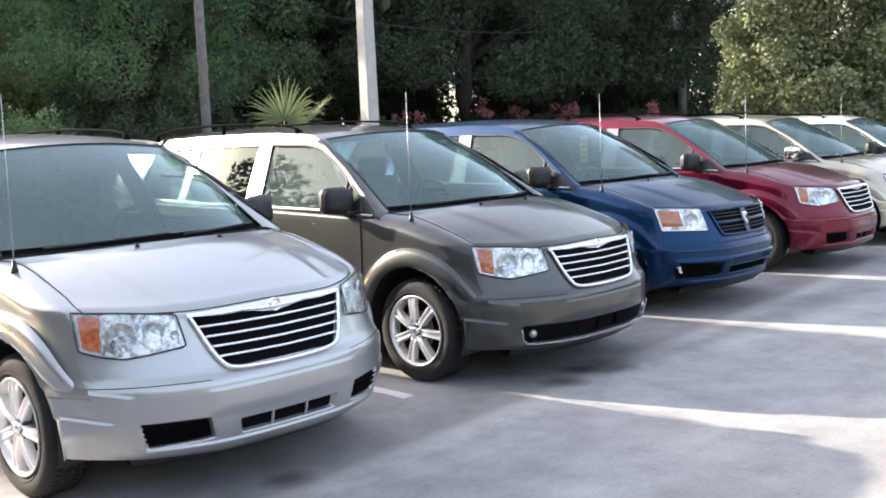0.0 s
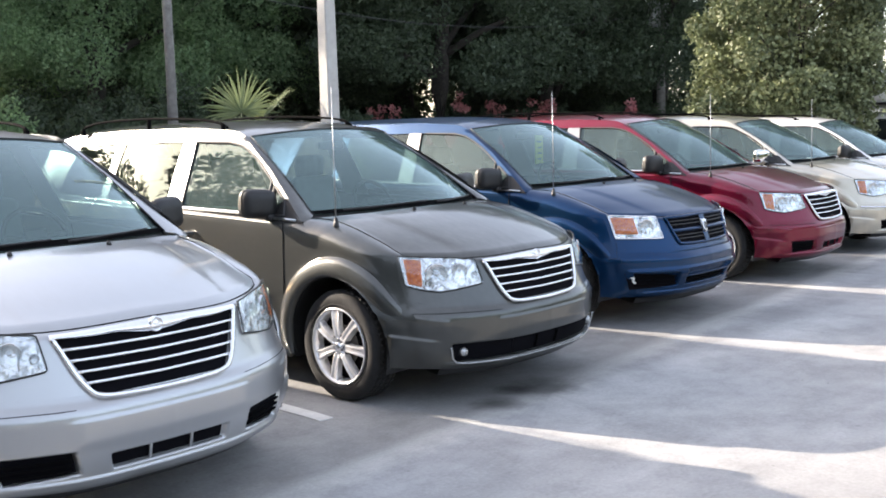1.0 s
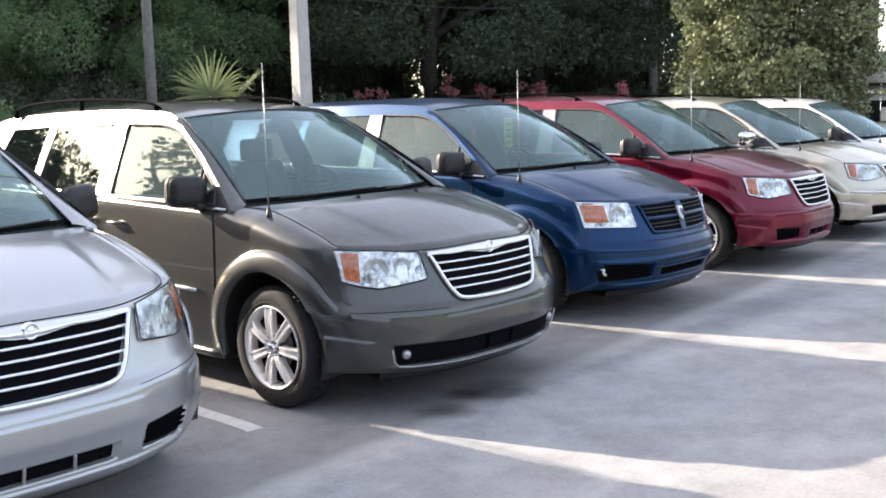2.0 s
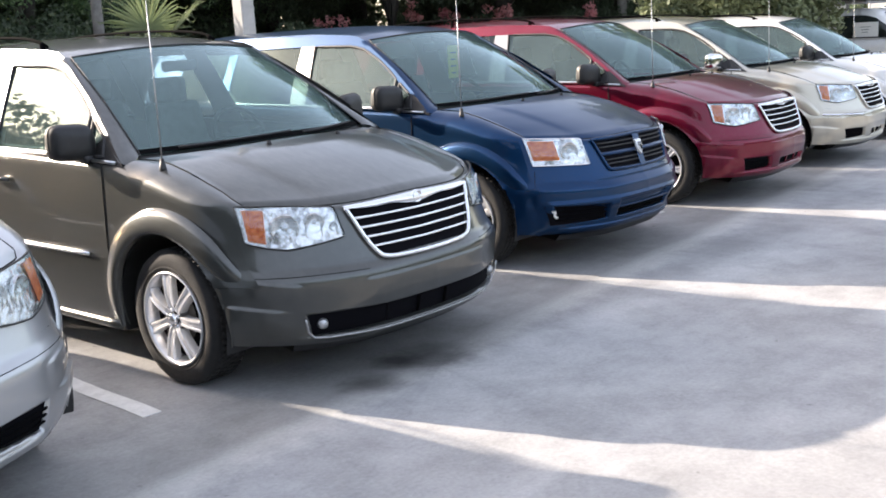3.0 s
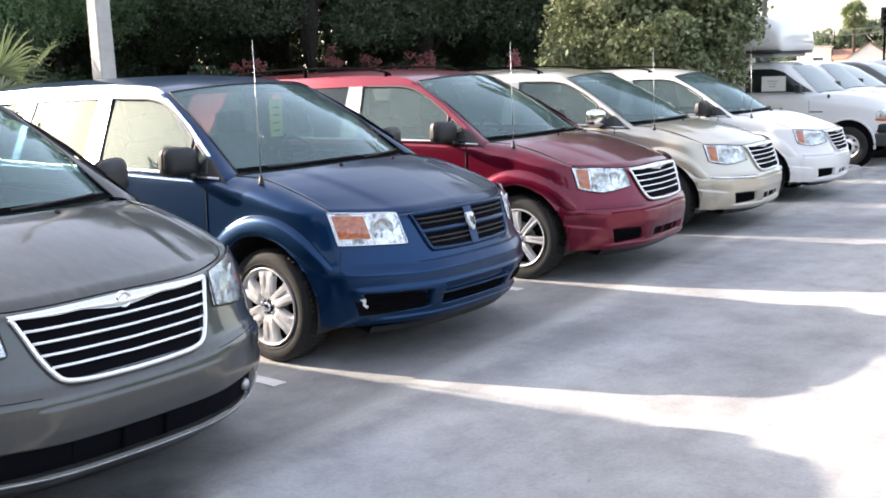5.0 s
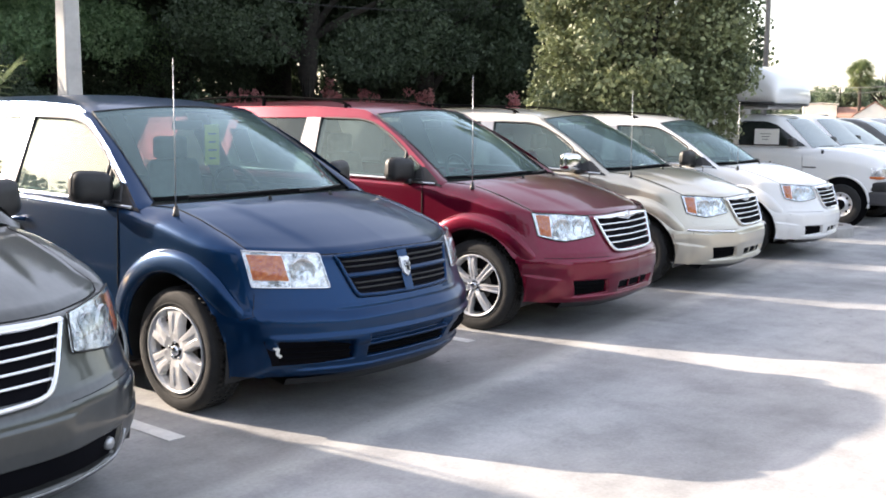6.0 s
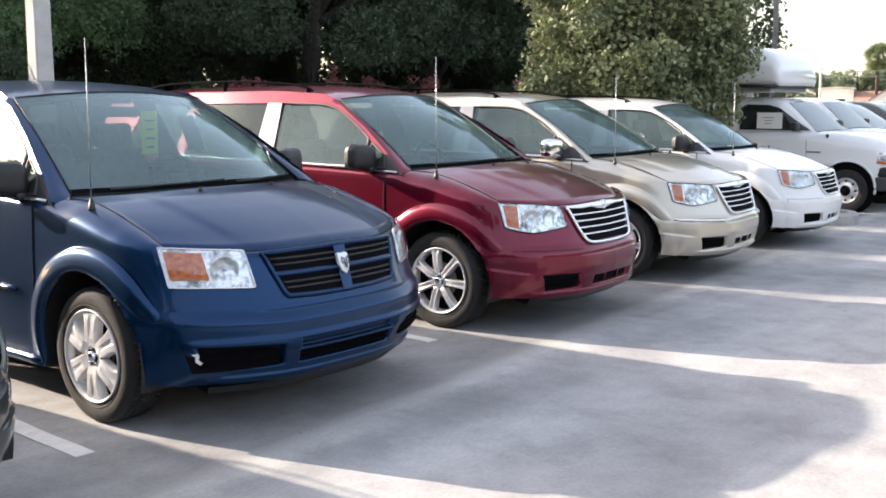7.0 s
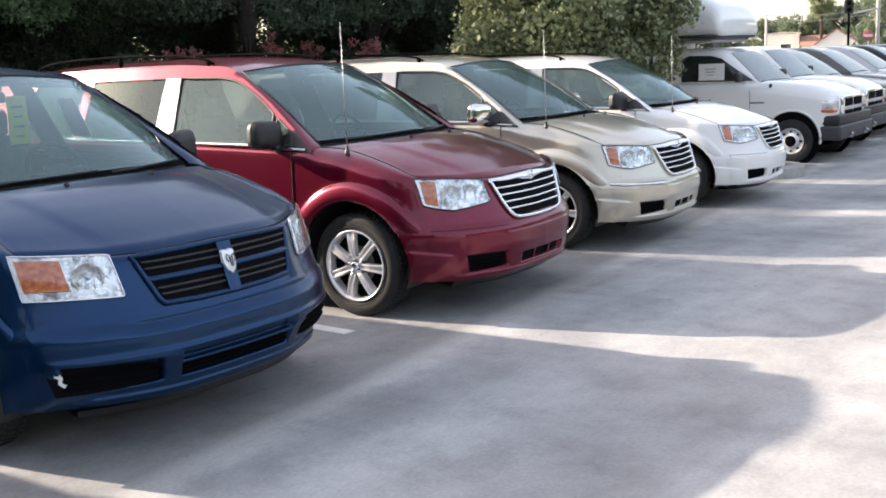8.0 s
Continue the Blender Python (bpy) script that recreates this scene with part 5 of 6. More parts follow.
def lot_car(kind, paint, m, label, category, detail=True):
    spec = SHEET_METAL[kind]
    v = thing(category.replace(" ", "_"), m, label, category, "cars further down the row")
    paint_mat = PAINTS[paint]
    part("body", once((kind, "body"), lambda: make_mesh("body", *loft(spec["body"], 60))), paint_mat, v)
    cab = part("cab", once((kind, "cab"), lambda: make_mesh("cab", *loft(spec["cab"], 44))), paint_mat, v)
    c = spec["cab"]
    # windscreen lies 6 mm proud of the cab's raked front
    def screen():
        rows = []
        s = rounded(c, 44)
        for y, w, zb, zs, zt, wt in [q for q in s if c[0][0] + 0.04 <= q[0] <= c[2][0]]:
            rows.append([(u * (wt - 0.03), y - 0.012, zt + 0.010 - 0.02 * abs(u) ** 3) for u in np.linspace(-1, 1, 9)])
        return make_mesh("windscreen", *sheet(rows))
    part("windscreen", once((kind, "screen"), screen), FAR_SCREEN, v, "pale reflecting windscreen")
    for n, loop in enumerate(spec["panes"]):
        for s in (-1, 1):
            def pane(loop=loop, s=s):
                sec = rounded(c, 80)
                low = min(z for _, z in loop)
                upper = sorted(p for p in loop if p[1] > low)
                ys = np.linspace(min(y for y, _ in loop), max(y for y, _ in loop), 24)
                tops = np.interp(ys, [loop[0][0]] + [y for y, _ in upper], [low if upper[0][0] > loop[0][0] else upper[0][1]] + [z for _, z in upper])
                rows = []
                for k in np.linspace(0, 1, 9):
                    line = []
                    for y, top in zip(ys, tops):
                        z = low + (top - low) * k
                        w, zb, zs, zt, wt = (float(np.interp(y, sec[:, 0], sec[:, n])) for n in range(1, 6))
                        x = np.interp(z, [zb, zs - 0.06, zs, zs + (zt - zs) * 0.6, zt], [w, w, w - 0.02, w * 0.5 + wt * 0.5, wt]) + 0.012
                        line.append((s * x, y, z))
                    rows.append(line)
                return make_mesh("side_pane", *sheet(rows, flip=s < 0))
            part("side_pane", once((kind, "pane", n, s), pane), CAB_GLASS, v, "dark side window")
    tyre, rim, hole, hub = once((kind, "wheel"), lambda: steel_wheel_meshes(spec["r"]))
    side = spec["body"][3][1]
    for y in spec["hubs"]:
        for s in (-1, 1):
            turn = 0 if s < 0 else 180
            r = spec["r"]
            # flat black disc on the side stands for the shaded wheel opening
            arch = once((kind, "arch"), lambda: make_mesh("wheel_arch", *spun([(0.0, -0.012), (r * 1.22, -0.012), (r * 1.27, -0.004), (r * 1.28, 0.05)], 36)))
            part("wheel_arch", arch, MATT_BLACK, v, "", pose(s * side, y, r + 0.03, 0, 0, turn))
            wheel = part("wheel", rim, WHEEL_SILVER, v, "steel wheel with round holes", pose(s * (side - 0.07), y, r, 0, 0, turn))
            part("tyre", tyre, RUBBER, wheel, "black rubber tyre")
            for a in range(8):
                part("rim_hole", hole, BLACK, wheel, "", Matrix.Rotation(a * math.pi / 4, 4, "X"))
            part("hub", hub, MATT_BLACK, wheel)
    for s in (-1, 1):
        w = spec["body"][1][1]
        z, back = (0.92, 0.30) if kind == "pickup" else (0.80, 0.0)
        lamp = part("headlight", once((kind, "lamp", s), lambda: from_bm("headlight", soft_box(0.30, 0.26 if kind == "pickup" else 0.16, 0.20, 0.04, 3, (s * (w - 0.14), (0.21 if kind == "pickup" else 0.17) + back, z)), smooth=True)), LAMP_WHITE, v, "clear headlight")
        part("turn_signal", once((kind, "amber", s), lambda: from_bm("turn_signal", soft_box(0.24, 0.26 if kind == "pickup" else 0.15, 0.06, 0.02, 2, (s * (w - 0.108), (0.21 if kind == "pickup" else 0.165) + back, z - 0.075)), smooth=True)), AMBER, lamp, "amber lens")
        part("side_mirror", once((kind, "mirror", s), lambda: from_bm("side_mirror", soft_box(0.22, 0.10, 0.16, 0.04, 3, (s * (side + 0.12), 1.90 if kind == "pickup" else 1.65, 1.42 if kind == "pickup" else 1.18)), smooth=True)), BLACK, v, "black mirror")
    if kind == "pickup":
        for s in (-1, 1):
            key = lambda n: ("pickup", n, s)
            part("door_gap", once(key("gap"), lambda: make_mesh("door_gap", *joined(*[tube([(s * 1.001, y + 0.02 * (z - 0.5), z) for z in np.linspace(0.50, 1.20, 10)], 0.0035, 4) for y in (1.74, 3.06)], tube([(s * 1.001, y, 0.50) for y in np.linspace(1.74, 3.06, 8)], 0.0035, 4)))), SEAM, v)
            part("door_handle", once(key("handle"), lambda: from_bm("door_handle", soft_box(0.04, 0.17, 0.05, 0.015, 2, (s * 1.012, 2.95, 1.17)), smooth=True)), BLACK, v, "black door handle")
            part("fender_mark", once(key("mark"), lambda: from_bm("fender_mark", soft_box(0.012, 0.24, 0.022, 0.004, 1, (s * 1.001, 1.62, 0.99)))), OLD_IRON, v)
            part("hood_latch", once(key("cap"), lambda: from_bm("hood_latch", soft_box(0.05, 0.05, 0.10, 0.02, 2, (s * 0.93, 1.42, 1.25)), smooth=True)), BLACK, v)
            for axle in spec["hubs"]:
                part("flare", once(("pickup", "flare", s, axle), lambda: make_mesh("flare", *tube([(s * 1.005, axle + 0.47 * math.cos(q), 0.39 + 0.47 * math.sin(q)) for q in np.linspace(-0.15, math.pi + 0.15, 28)], 0.022, 6))), paint_mat, v)
        wiper = part("wiper", once("ram_wiper", lambda: make_mesh("wiper", *tube([(x, 1.60 + 0.06 * abs(x), 1.325) for x in np.linspace(-0.74, 0.74, 12)], 0.014, 5))), BLACK, v)
        grille = part("grille", once("ram_grille", lambda: from_bm("grille", soft_box(1.14, 0.12, 0.42, 0.04, 2, (0, 0.40, 0.86)), smooth=True)), CHROME, v, "chrome grille with four dark openings")
        for x in (-0.27, 0.27):
            for z in (0.765, 0.955):
                part("grille_opening", once(("ram_hole", x, z), lambda: from_bm("grille_opening", soft_box(0.42, 0.02, 0.13, 0.006, 1, (x, 0.335, z)))), MESH_BACK, grille)
        bumper = part("front_bumper", once("ram_bumper", lambda: from_bm("front_bumper", soft_box(1.98, 0.34, 0.24, 0.05, 3, (0, 0.43, 0.49)), smooth=True)), BUMPER_GREY, v, "dark grey bumper")
        part("bumper_top", once("ram_bumper_top", lambda: from_bm("bumper_top", soft_box(1.95, 0.31, 0.17, 0.03, 2, (0, 0.44, 0.685)), smooth=True)), BLACK, bumper)
        for s in (-1, 1):
            part("tow_hook", once(("hook", s), lambda: make_mesh("tow_hook", *tube([(s * 0.45, 0.30, 0.40), (s * 0.45, 0.22, 0.40), (s * 0.45, 0.20, 0.45), (s * 0.45, 0.26, 0.47)], 0.018, 6))), BRUSHED, bumper)
    else:
        part("grille", once("suv_grille", lambda: from_bm("grille", soft_box(0.9, 0.10, 0.16, 0.03, 2, (0, 0.10, 0.74)), smooth=True)), CHROME, v, "chrome grille")
        part("front_bumper", once("suv_bumper", lambda: from_bm("front_bumper", soft_box(1.78, 0.26, 0.30, 0.06, 3, (0, 0.13, 0.46)), smooth=True)), paint_mat, v)
    return v


BUMPER_GREY = plain("bumper_grey", (0.05, 0.05, 0.054), 0.5, 0.1)
DASH_GLASS = mottled("dark_window", (0.025, 0.034, 0.034), (0.06, 0.075, 0.074), 2.5, 0.04)
DASH_GLASS.node_tree.nodes["Principled BSDF"].inputs["IOR"].default_value = 2.1
CAB_GLASS = mottled("cab_window", (0.010, 0.013, 0.013), (0.03, 0.038, 0.037), 3.5, 0.06)
FAR_SCREEN = mottled("far_windscreen", (0.045, 0.085, 0.085), (0.085, 0.14, 0.135), 2.5, 0.04)
FAR_SCREEN.node_tree.nodes["Principled BSDF"].inputs["IOR"].default_value = 1.55
pickup = lot_car("pickup", "white", pose(15.58, 1.61, 0, 0, 0, 3) @ Matrix.Scale(0.88, 4), "white pickup truck with steel wheels and grey bumper", "pickup truck")
sheet_note = tagged(new("window_sticker", from_bm("window_sticker", soft_box(0.003, 0.46, 0.28, 0.001, 1), PAPER)), "white paper sticker on a pickup's side window", "sticker")
sheet_note.matrix_world = pickup.matrix_world @ pose(-0.880, 2.46, 1.515, 0, 2, 0)
for k in range(3):
    part("printed_line", from_bm("printed_line", soft_box(0.002, 0.20 - 0.04 * k, 0.012, 0.0005, 1, (-0.0025, 0.02, 0.05 - 0.05 * k))), INK, sheet_note)
row = [("pickup", "white", "pickup truck"), ("suv", "black", "car"), ("suv", "grey", "car"), ("suv", "silver", "car"), ("suv", "black", "car"), ("suv", "grey", "car"), ("suv", "blue", "car"), ("suv", "black", "car")]
for k, (kind, paint, category) in enumerate(row):
    place = pose(17.65, 1.92, 0, 0, 0, 3) @ Matrix.Scale(0.88, 4) if k == 0 else pose(17.85 + 2.1 * k, 2.36 + 0.10 * k, 0, 0, 0, 3) @ Matrix.Scale(0.94, 4)
    lot_car(kind, paint, place, f"{paint} parked {category} in the row", category)


# ---- poles, wires, trees and the far side ----
def pole_concrete():
    rows = []
    for z in np.linspace(-0.05, 9.0, 12):
        h = 0.125 - 0.005 * z
        c = 0.02
        rows.append([(x, y, z) for x, y in ((h - c, -h), (h, -h + c), (h, h - c), (h - c, h), (-h + c, h), (-h, h - c), (-h, -h + c), (-h + c, -h))])
    v, f = sheet(rows, wrap=True)
    return make_mesh("pole", v, f + [tuple(range(88, 96))], None, False)


POLE_MAT = mottled("pole_concrete", (0.40, 0.39, 0.36), (0.58, 0.57, 0.53), 3.0, 0.85, 0, 0.3, 40)
WOOD_POLE = mottled("weathered_wood", (0.13, 0.12, 0.11), (0.24, 0.23, 0.21), 6.0, 0.9, 0, 0.4, 30)
p = thing("lamp_pole", pose(5.59, 9.04, 0, 0, 0, 2), "pale square concrete pole behind the vans", "pole")
part("shaft", pole_concrete(), POLE_MAT, p)
part("base_collar", from_bm("base_collar", soft_box(0.42, 0.42, 0.16, 0.02, 2, (0, 0, 0.08))), POLE_MAT, p)


def utility_pole(x, y, r, h, label, cans=False):
    q = thing("utility_pole", pose(x, y, 0), label, "pole", "utility poles")
    part("shaft", make_mesh("shaft", *tube([(0, 0, -0.1), (0.02, 0, h * 0.5), (0.05, 0.02, h)], [r, r * 0.85, r * 0.7], 10)), WOOD_POLE, q)
    part("cross_arm", from_bm("cross_arm", soft_box(2.2, 0.10, 0.12, 0.01, 1, (0.05, 0, h - 0.6))), WOOD_POLE, q)
    if cans:
        for s in (-1, 1):
            v, f = tube([(0.48 * s, 0, 5.5), (0.48 * s, 0, 5.55), (0.48 * s, 0, 6.5), (0.48 * s, 0, 6.55)], [0.2, 0.26, 0.26, 0.2], 14)
            part("transformer", make_mesh("transformer", v, f), BRUSHED, q, "grey transformer can")
    return q


utility_pole(10.58, 22.3, 0.155, 9.5, "weathered grey utility pole by the trees")
utility_pole(33.19, 21.09, 0.20, 10.5, "weathered utility pole with transformer cans", True)
utility_pole(26.2, 8.9, 0.08, 9.5, "thin dark utility pole against the sky")


# pale street pole and a road sign far along the row
far_pole = thing("street_pole", pose(57.2, 14.1, 0), "pale slim street pole beyond the lot", "pole")
part("shaft", make_mesh("shaft", *tube([(0, 0, -0.1), (0, 0, 4.5), (0, 0, 9.0)], [0.11, 0.095, 0.08], 10)), POLE_MAT, far_pole)
SIGN_RED = plain("sign_red", (0.50, 0.10, 0.11), 0.5, 0, 20, 0.12)


def disc(radius, front, height):
    v, f = spun([(0.0, front), (radius, front), (radius + 0.01, front + 0.01)], 24)
    return [(x, y, z + height) for x, y, z in v], f


sign = thing("road_sign", pose(56.5, 14.35, 0, 0, 0, 18), "round red and white road sign on a thin post", "sign")
part("post", make_mesh("post", *tube([(0, 0, -0.1), (0, 0, 2.35)], 0.035, 8)), BRUSHED, sign)
plate = part("plate", make_mesh("plate", *disc(0.26, -0.05, 2.1)), SIGN_RED, sign)
part("bar", from_bm("bar", soft_box(0.006, 0.40, 0.13, 0.002, 1, (-0.056, 0, 2.1))), PAPER, plate, "white bar")

# a dark signal head carried by an arm from the street pole
signal = thing("traffic_signal", pose(55.9, 15.17, 0, 0, 0, 18), "dark traffic signal on a post with a pale arm", "traffic signal")
part("post", make_mesh("post", *tube([(0, 0, -0.1), (0, 0, 1.8), (0, 0, 3.3)], 0.06, 8)), MATT_BLACK, signal)
head = part("signal_head", from_bm("signal_head", soft_box(0.26, 0.44, 1.08, 0.03, 2, (0, 0, 3.80))), TRIM, signal)
for k in range(3):
    part("visor", make_mesh("visor", *tube([(-0.13, 0, 3.47 + 0.33 * k), (-0.30, 0, 3.46 + 0.33 * k)], 0.12, 12)), MATT_BLACK, head)
part("mast_arm", make_mesh("mast_arm", *tube([(0, 0, 3.22), (0.45, -0.70, 3.34), (0.90, -1.38, 3.50)], 0.05, 8)), POLE_MAT, signal)
wire_pole = thing("wire_pole", pose(102.9, 38.6, 0), "slim pale pole with wires beyond the lot", "pole")
part("shaft", make_mesh("shaft", *tube([(0, 0, -0.1), (0, 0, 2.5), (0, 0, 5.1)], [0.13, 0.12, 0.11], 10)), POLE_MAT, wire_pole)


def cable(a, b, sag, r=0.012):
    t = np.linspace(0, 1, 24)
    pts = [Vector(a).lerp(Vector(b), k) - Vector((0, 0, sag * 4 * k * (1 - k))) for k in t]
    ob = new("power_cable", make_mesh("power_cable", *tube(pts, r, 5), TRIM))
    return tagged(ob, "thin dark power cable between poles", "cable", "power cables")


cable((10.6, 22.3, 6.0), (33.2, 21.1, 6.2), 1.0)
cable((9.5, 22.3, 8.9), (32.2, 21.1, 9.8), 0.8)
cable((11.6, 22.3, 8.9), (34.2, 21.1, 9.8), 0.8)
cable((33.2, 21.1, 6.2), (60, 16, 6.5), 1.0)
cable((102.9, 38.6, 4.95), (57.2, 14.1, 3.5), 0.25, 0.022)
cable((102.9, 38.6, 4.5), (57.2, 14.1, 3.25), 0.3, 0.018)


def leaf_material(name, dark, light, glow=0.35):
    m = bpy.data.materials.new(name)
    m.use_nodes = True
    t = m.node_tree
    b = t.nodes["Principled BSDF"]
    geo = t.nodes.new("ShaderNodeNewGeometry")
    # clump noise in the colour stands for sunlit and shaded masses of leaves
    clump = noise_node(t, 0.75, 4, 0.65)
    both = t.nodes.new("ShaderNodeMath")
    both.operation, both.inputs[1].default_value = "MULTIPLY_ADD", 0.45
    spread = t.nodes.new("ShaderNodeMapRange")
    spread.inputs["From Min"].default_value, spread.inputs["From Max"].default_value = 0.36, 0.66
    spread.inputs["To Max"].default_value = 0.55
    t.links.new(clump.outputs["Fac"], spread.inputs["Value"])
    t.links.new(geo.outputs["Random Per Island"], both.inputs[0])
    t.links.new(spread.outputs[0], both.inputs[2])
    r = ramp(t, both.outputs[0], [(0.0, dark), (0.6, tuple(0.5 * (a + c) for a, c in zip(dark, light))), (1.0, light)])
    t.links.new(r.outputs[0], b.inputs["Base Color"])
    b.inputs["Roughness"].default_value = 0.55
    tr, mix = t.nodes.new("ShaderNodeBsdfTranslucent"), t.nodes.new("ShaderNodeMixShader")
    t.links.new(r.outputs[0], tr.inputs[0])
    mix.inputs[0].default_value = glow
    t.links.new(b.outputs[0], mix.inputs[1])
    t.links.new(tr.outputs[0], mix.inputs[2])
    t.links.new(mix.outputs[0], t.nodes["Material Output"].inputs[0])
    return m


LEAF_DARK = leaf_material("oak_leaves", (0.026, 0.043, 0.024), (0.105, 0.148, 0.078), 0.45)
# for the left of the belt: brighter colours paint sunlight into the foliage
LEAF_SUN_TINT = leaf_material("sun_tint_leaves", (0.10, 0.18, 0.09), (0.38, 0.53, 0.27), 0.66)
LEAF_SUN_TINT_HIGH = leaf_material("sun_tint_leaves_high", (0.16, 0.28, 0.12), (0.50, 0.66, 0.32), 0.70)
# near-black to pale range paints lit leaves and shaded gaps into the crown
LEAF_LIT = leaf_material("lit_and_gap_leaves", (0.024, 0.046, 0.018), (0.40, 0.44, 0.22), 0.14)
PALM_LEAF = leaf_material("palm_leaves", (0.09, 0.13, 0.055), (0.24, 0.28, 0.14), 0.35)
PETALS = leaf_material("pink_petals", (0.55, 0.16, 0.17), (0.88, 0.52, 0.50), 0.5)
BARK = mottled("bark", (0.020, 0.017, 0.014), (0.055, 0.047, 0.038), 8, 0.95, 0, 0.8, 30)


def leaf_cloud(name, rng, blobs, count, size, upright=0.5):
    """Many small bent leaves spread through a set of ellipsoids, denser towards their skins."""
    blobs = np.array(blobs, float)
    vol = np.prod(blobs[:, 3:6], axis=1) ** 0.7
    pick = rng.choice(len(blobs), count, p=vol / vol.sum())
    d = rng.normal(size=(count, 3))
    d /= np.linalg.norm(d, axis=1)[:, None]
    r = rng.uniform(0.25, 1.0, count) ** 0.5
    lump = 1 + 0.22 * np.sin(d[:, 0] * 7 + pick) * np.sin(d[:, 2] * 6 + 2 * pick) + rng.normal(0, 0.06, count)
    c = blobs[pick, :3] + d * blobs[pick, 3:6] * (r * lump)[:, None]
    a = rng.normal(size=(count, 3))
    a[:, 2] -= upright
    a /= np.linalg.norm(a, axis=1)[:, None]
    b = np.cross(a, rng.normal(size=(count, 3)))
    b /= np.linalg.norm(b, axis=1)[:, None]
    n = np.cross(a, b)
    ln = size * rng.uniform(0.6, 1.35, count)[:, None]
    w = ln * 0.32
    verts = np.stack([c - a * ln * 0.5, c + b * w + n * ln * 0.08, c + a * ln * 0.5, c - b * w + n * ln * 0.08], 1).reshape(-1, 3)
    me = bpy.data.meshes.new(name)
    me.vertices.add(4 * count)
    me.vertices.foreach_set("co", verts.astype(np.float32).ravel())
    me.loops.add(4 * count)
    me.loops.foreach_set("vertex_index", np.arange(4 * count, dtype=np.int32))
    me.polygons.add(count)
    me.polygons.foreach_set("loop_start", np.arange(0, 4 * count, 4, dtype=np.int32))
    me.update(calc_edges=True)
    me.validate()
    return link_mesh(me, None, False)


def branches(rng, h, r0, crown_r, limbs):
    pieces = [tube([(0, 0, -0.1), (0.06 * h * rng.normal() * 0.3, 0.04, h * 0.3), (0.05 * rng.normal(), 0.05 * rng.normal(), h * 0.62), (0.1, 0, h * 0.92)], [r0 * 1.25, r0, r0 * 0.7, r0 * 0.2], 9)]
    for k in range(limbs):
        t = 2 * math.pi * (k / limbs) + rng.uniform(-0.4, 0.4)
        z0 = h * rng.uniform(0.25, 0.65)
        reach = crown_r * rng.uniform(0.6, 0.95)
        z1 = z0 + h * rng.uniform(0.12, 0.3)
        c, s = math.cos(t), math.sin(t)
        pieces.append(tube([(0, 0, z0), (c * reach * 0.4, s * reach * 0.4, z0 + (z1 - z0) * 0.6), (c * reach * 0.75 + 0.1, s * reach * 0.75, z1), (c * reach, s * reach, z1 + 0.1 * h)], [r0 * 0.5, r0 * 0.36, r0 * 0.22, r0 * 0.08], 7))
    return make_mesh("trunk", *joined(*pieces))


def oak_meshes(seed, h, crown_r, count, size, low):
    rng = np.random.default_rng(seed)
    blobs = []
    for k in range(40):
        t, r = rng.uniform(0, 2 * math.pi), crown_r * math.sqrt(rng.uniform(0.02, 0.85))
        z = rng.uniform(low + 0.12 * h, h * 0.88)
        q = rng.uniform(0.6, 1.15) * crown_r * 0.29
        blobs.append((r * math.cos(t), r * math.sin(t), z, q, q, q * rng.uniform(0.6, 0.9)))
    for k in range(9):
        t = 2 * math.pi * k / 9 + rng.uniform(-0.3, 0.3)
        blobs.append((crown_r * 0.75 * math.cos(t), crown_r * 0.75 * math.sin(t), low + rng.uniform(0.02, 0.14) * h, crown_r * 0.33, crown_r * 0.33, crown_r * 0.24))
    return branches(rng, h, 0.035 * h, crown_r, 9), leaf_cloud("crown", rng, blobs, count, size)


def tree(meshes, m, label, mat, group):
    t = thing("tree", m, label, "tree", group)
    part("trunk", meshes[0], BARK, t)
    part("crown", meshes[1], mat, t)
    return t


OAKS = [oak_meshes(11 + k, 10.0, 4.6, 70000, 0.125, 3.25) for k in range(3)]
DEEP_OAK = oak_meshes(21, 10.0, 4.6, 22000, 0.22, 2.6)
SIDE_OAK = oak_meshes(22, 10.0, 4.6, 20000, 0.25, 2.4)
rng = np.random.default_rng(5)
# the belt of oaks beyond the lot, front trees and a deeper second line
for k, az in enumerate(np.arange(-86, 57, 6.4)):
    dist = (42 if az > 8 else 31) + 3.0 * math.sin(k * 2.1)
    a = radians(az)
    s = rng.uniform(0.9, 1.12) if az > 8 else rng.uniform(0.9, 1.0) * (1.4 if az < -28 else 1.0)
    tree(OAKS[k % 3] if az > 8 else DEEP_OAK if az > -45 else SIDE_OAK, Matrix.Translation((-1.5 + dist * math.sin(a), -3.4 + dist * math.cos(a), 0)) @ Matrix.Rotation(k * 1.9, 4, "Z") @ Matrix.Scale(s, 4), "dense dark green oak at the edge of the lot", LEAF_SUN_TINT_HIGH if 8 < az < 17 else LEAF_SUN_TINT if 8 < az < 30 else LEAF_DARK, "oak belt")
# second line, oversized: the unseen tops are there to darken the hoods' reflections
for k, az in enumerate(np.arange(7, 50, 6.6)):
    dist = 50 + 3.0 * math.sin(k * 1.3)
    a = radians(az)
    tree(DEEP_OAK, Matrix.Translation((-1.5 + dist * math.sin(a), -3.4 + dist * math.cos(a), 0)) @ Matrix.Rotation(k * 2.7 + 1, 4, "Z") @ Matrix.Scale(2.2, 4), "dense dark oak behind the first trees, oversized to darken reflections", LEAF_DARK, "oak belt")


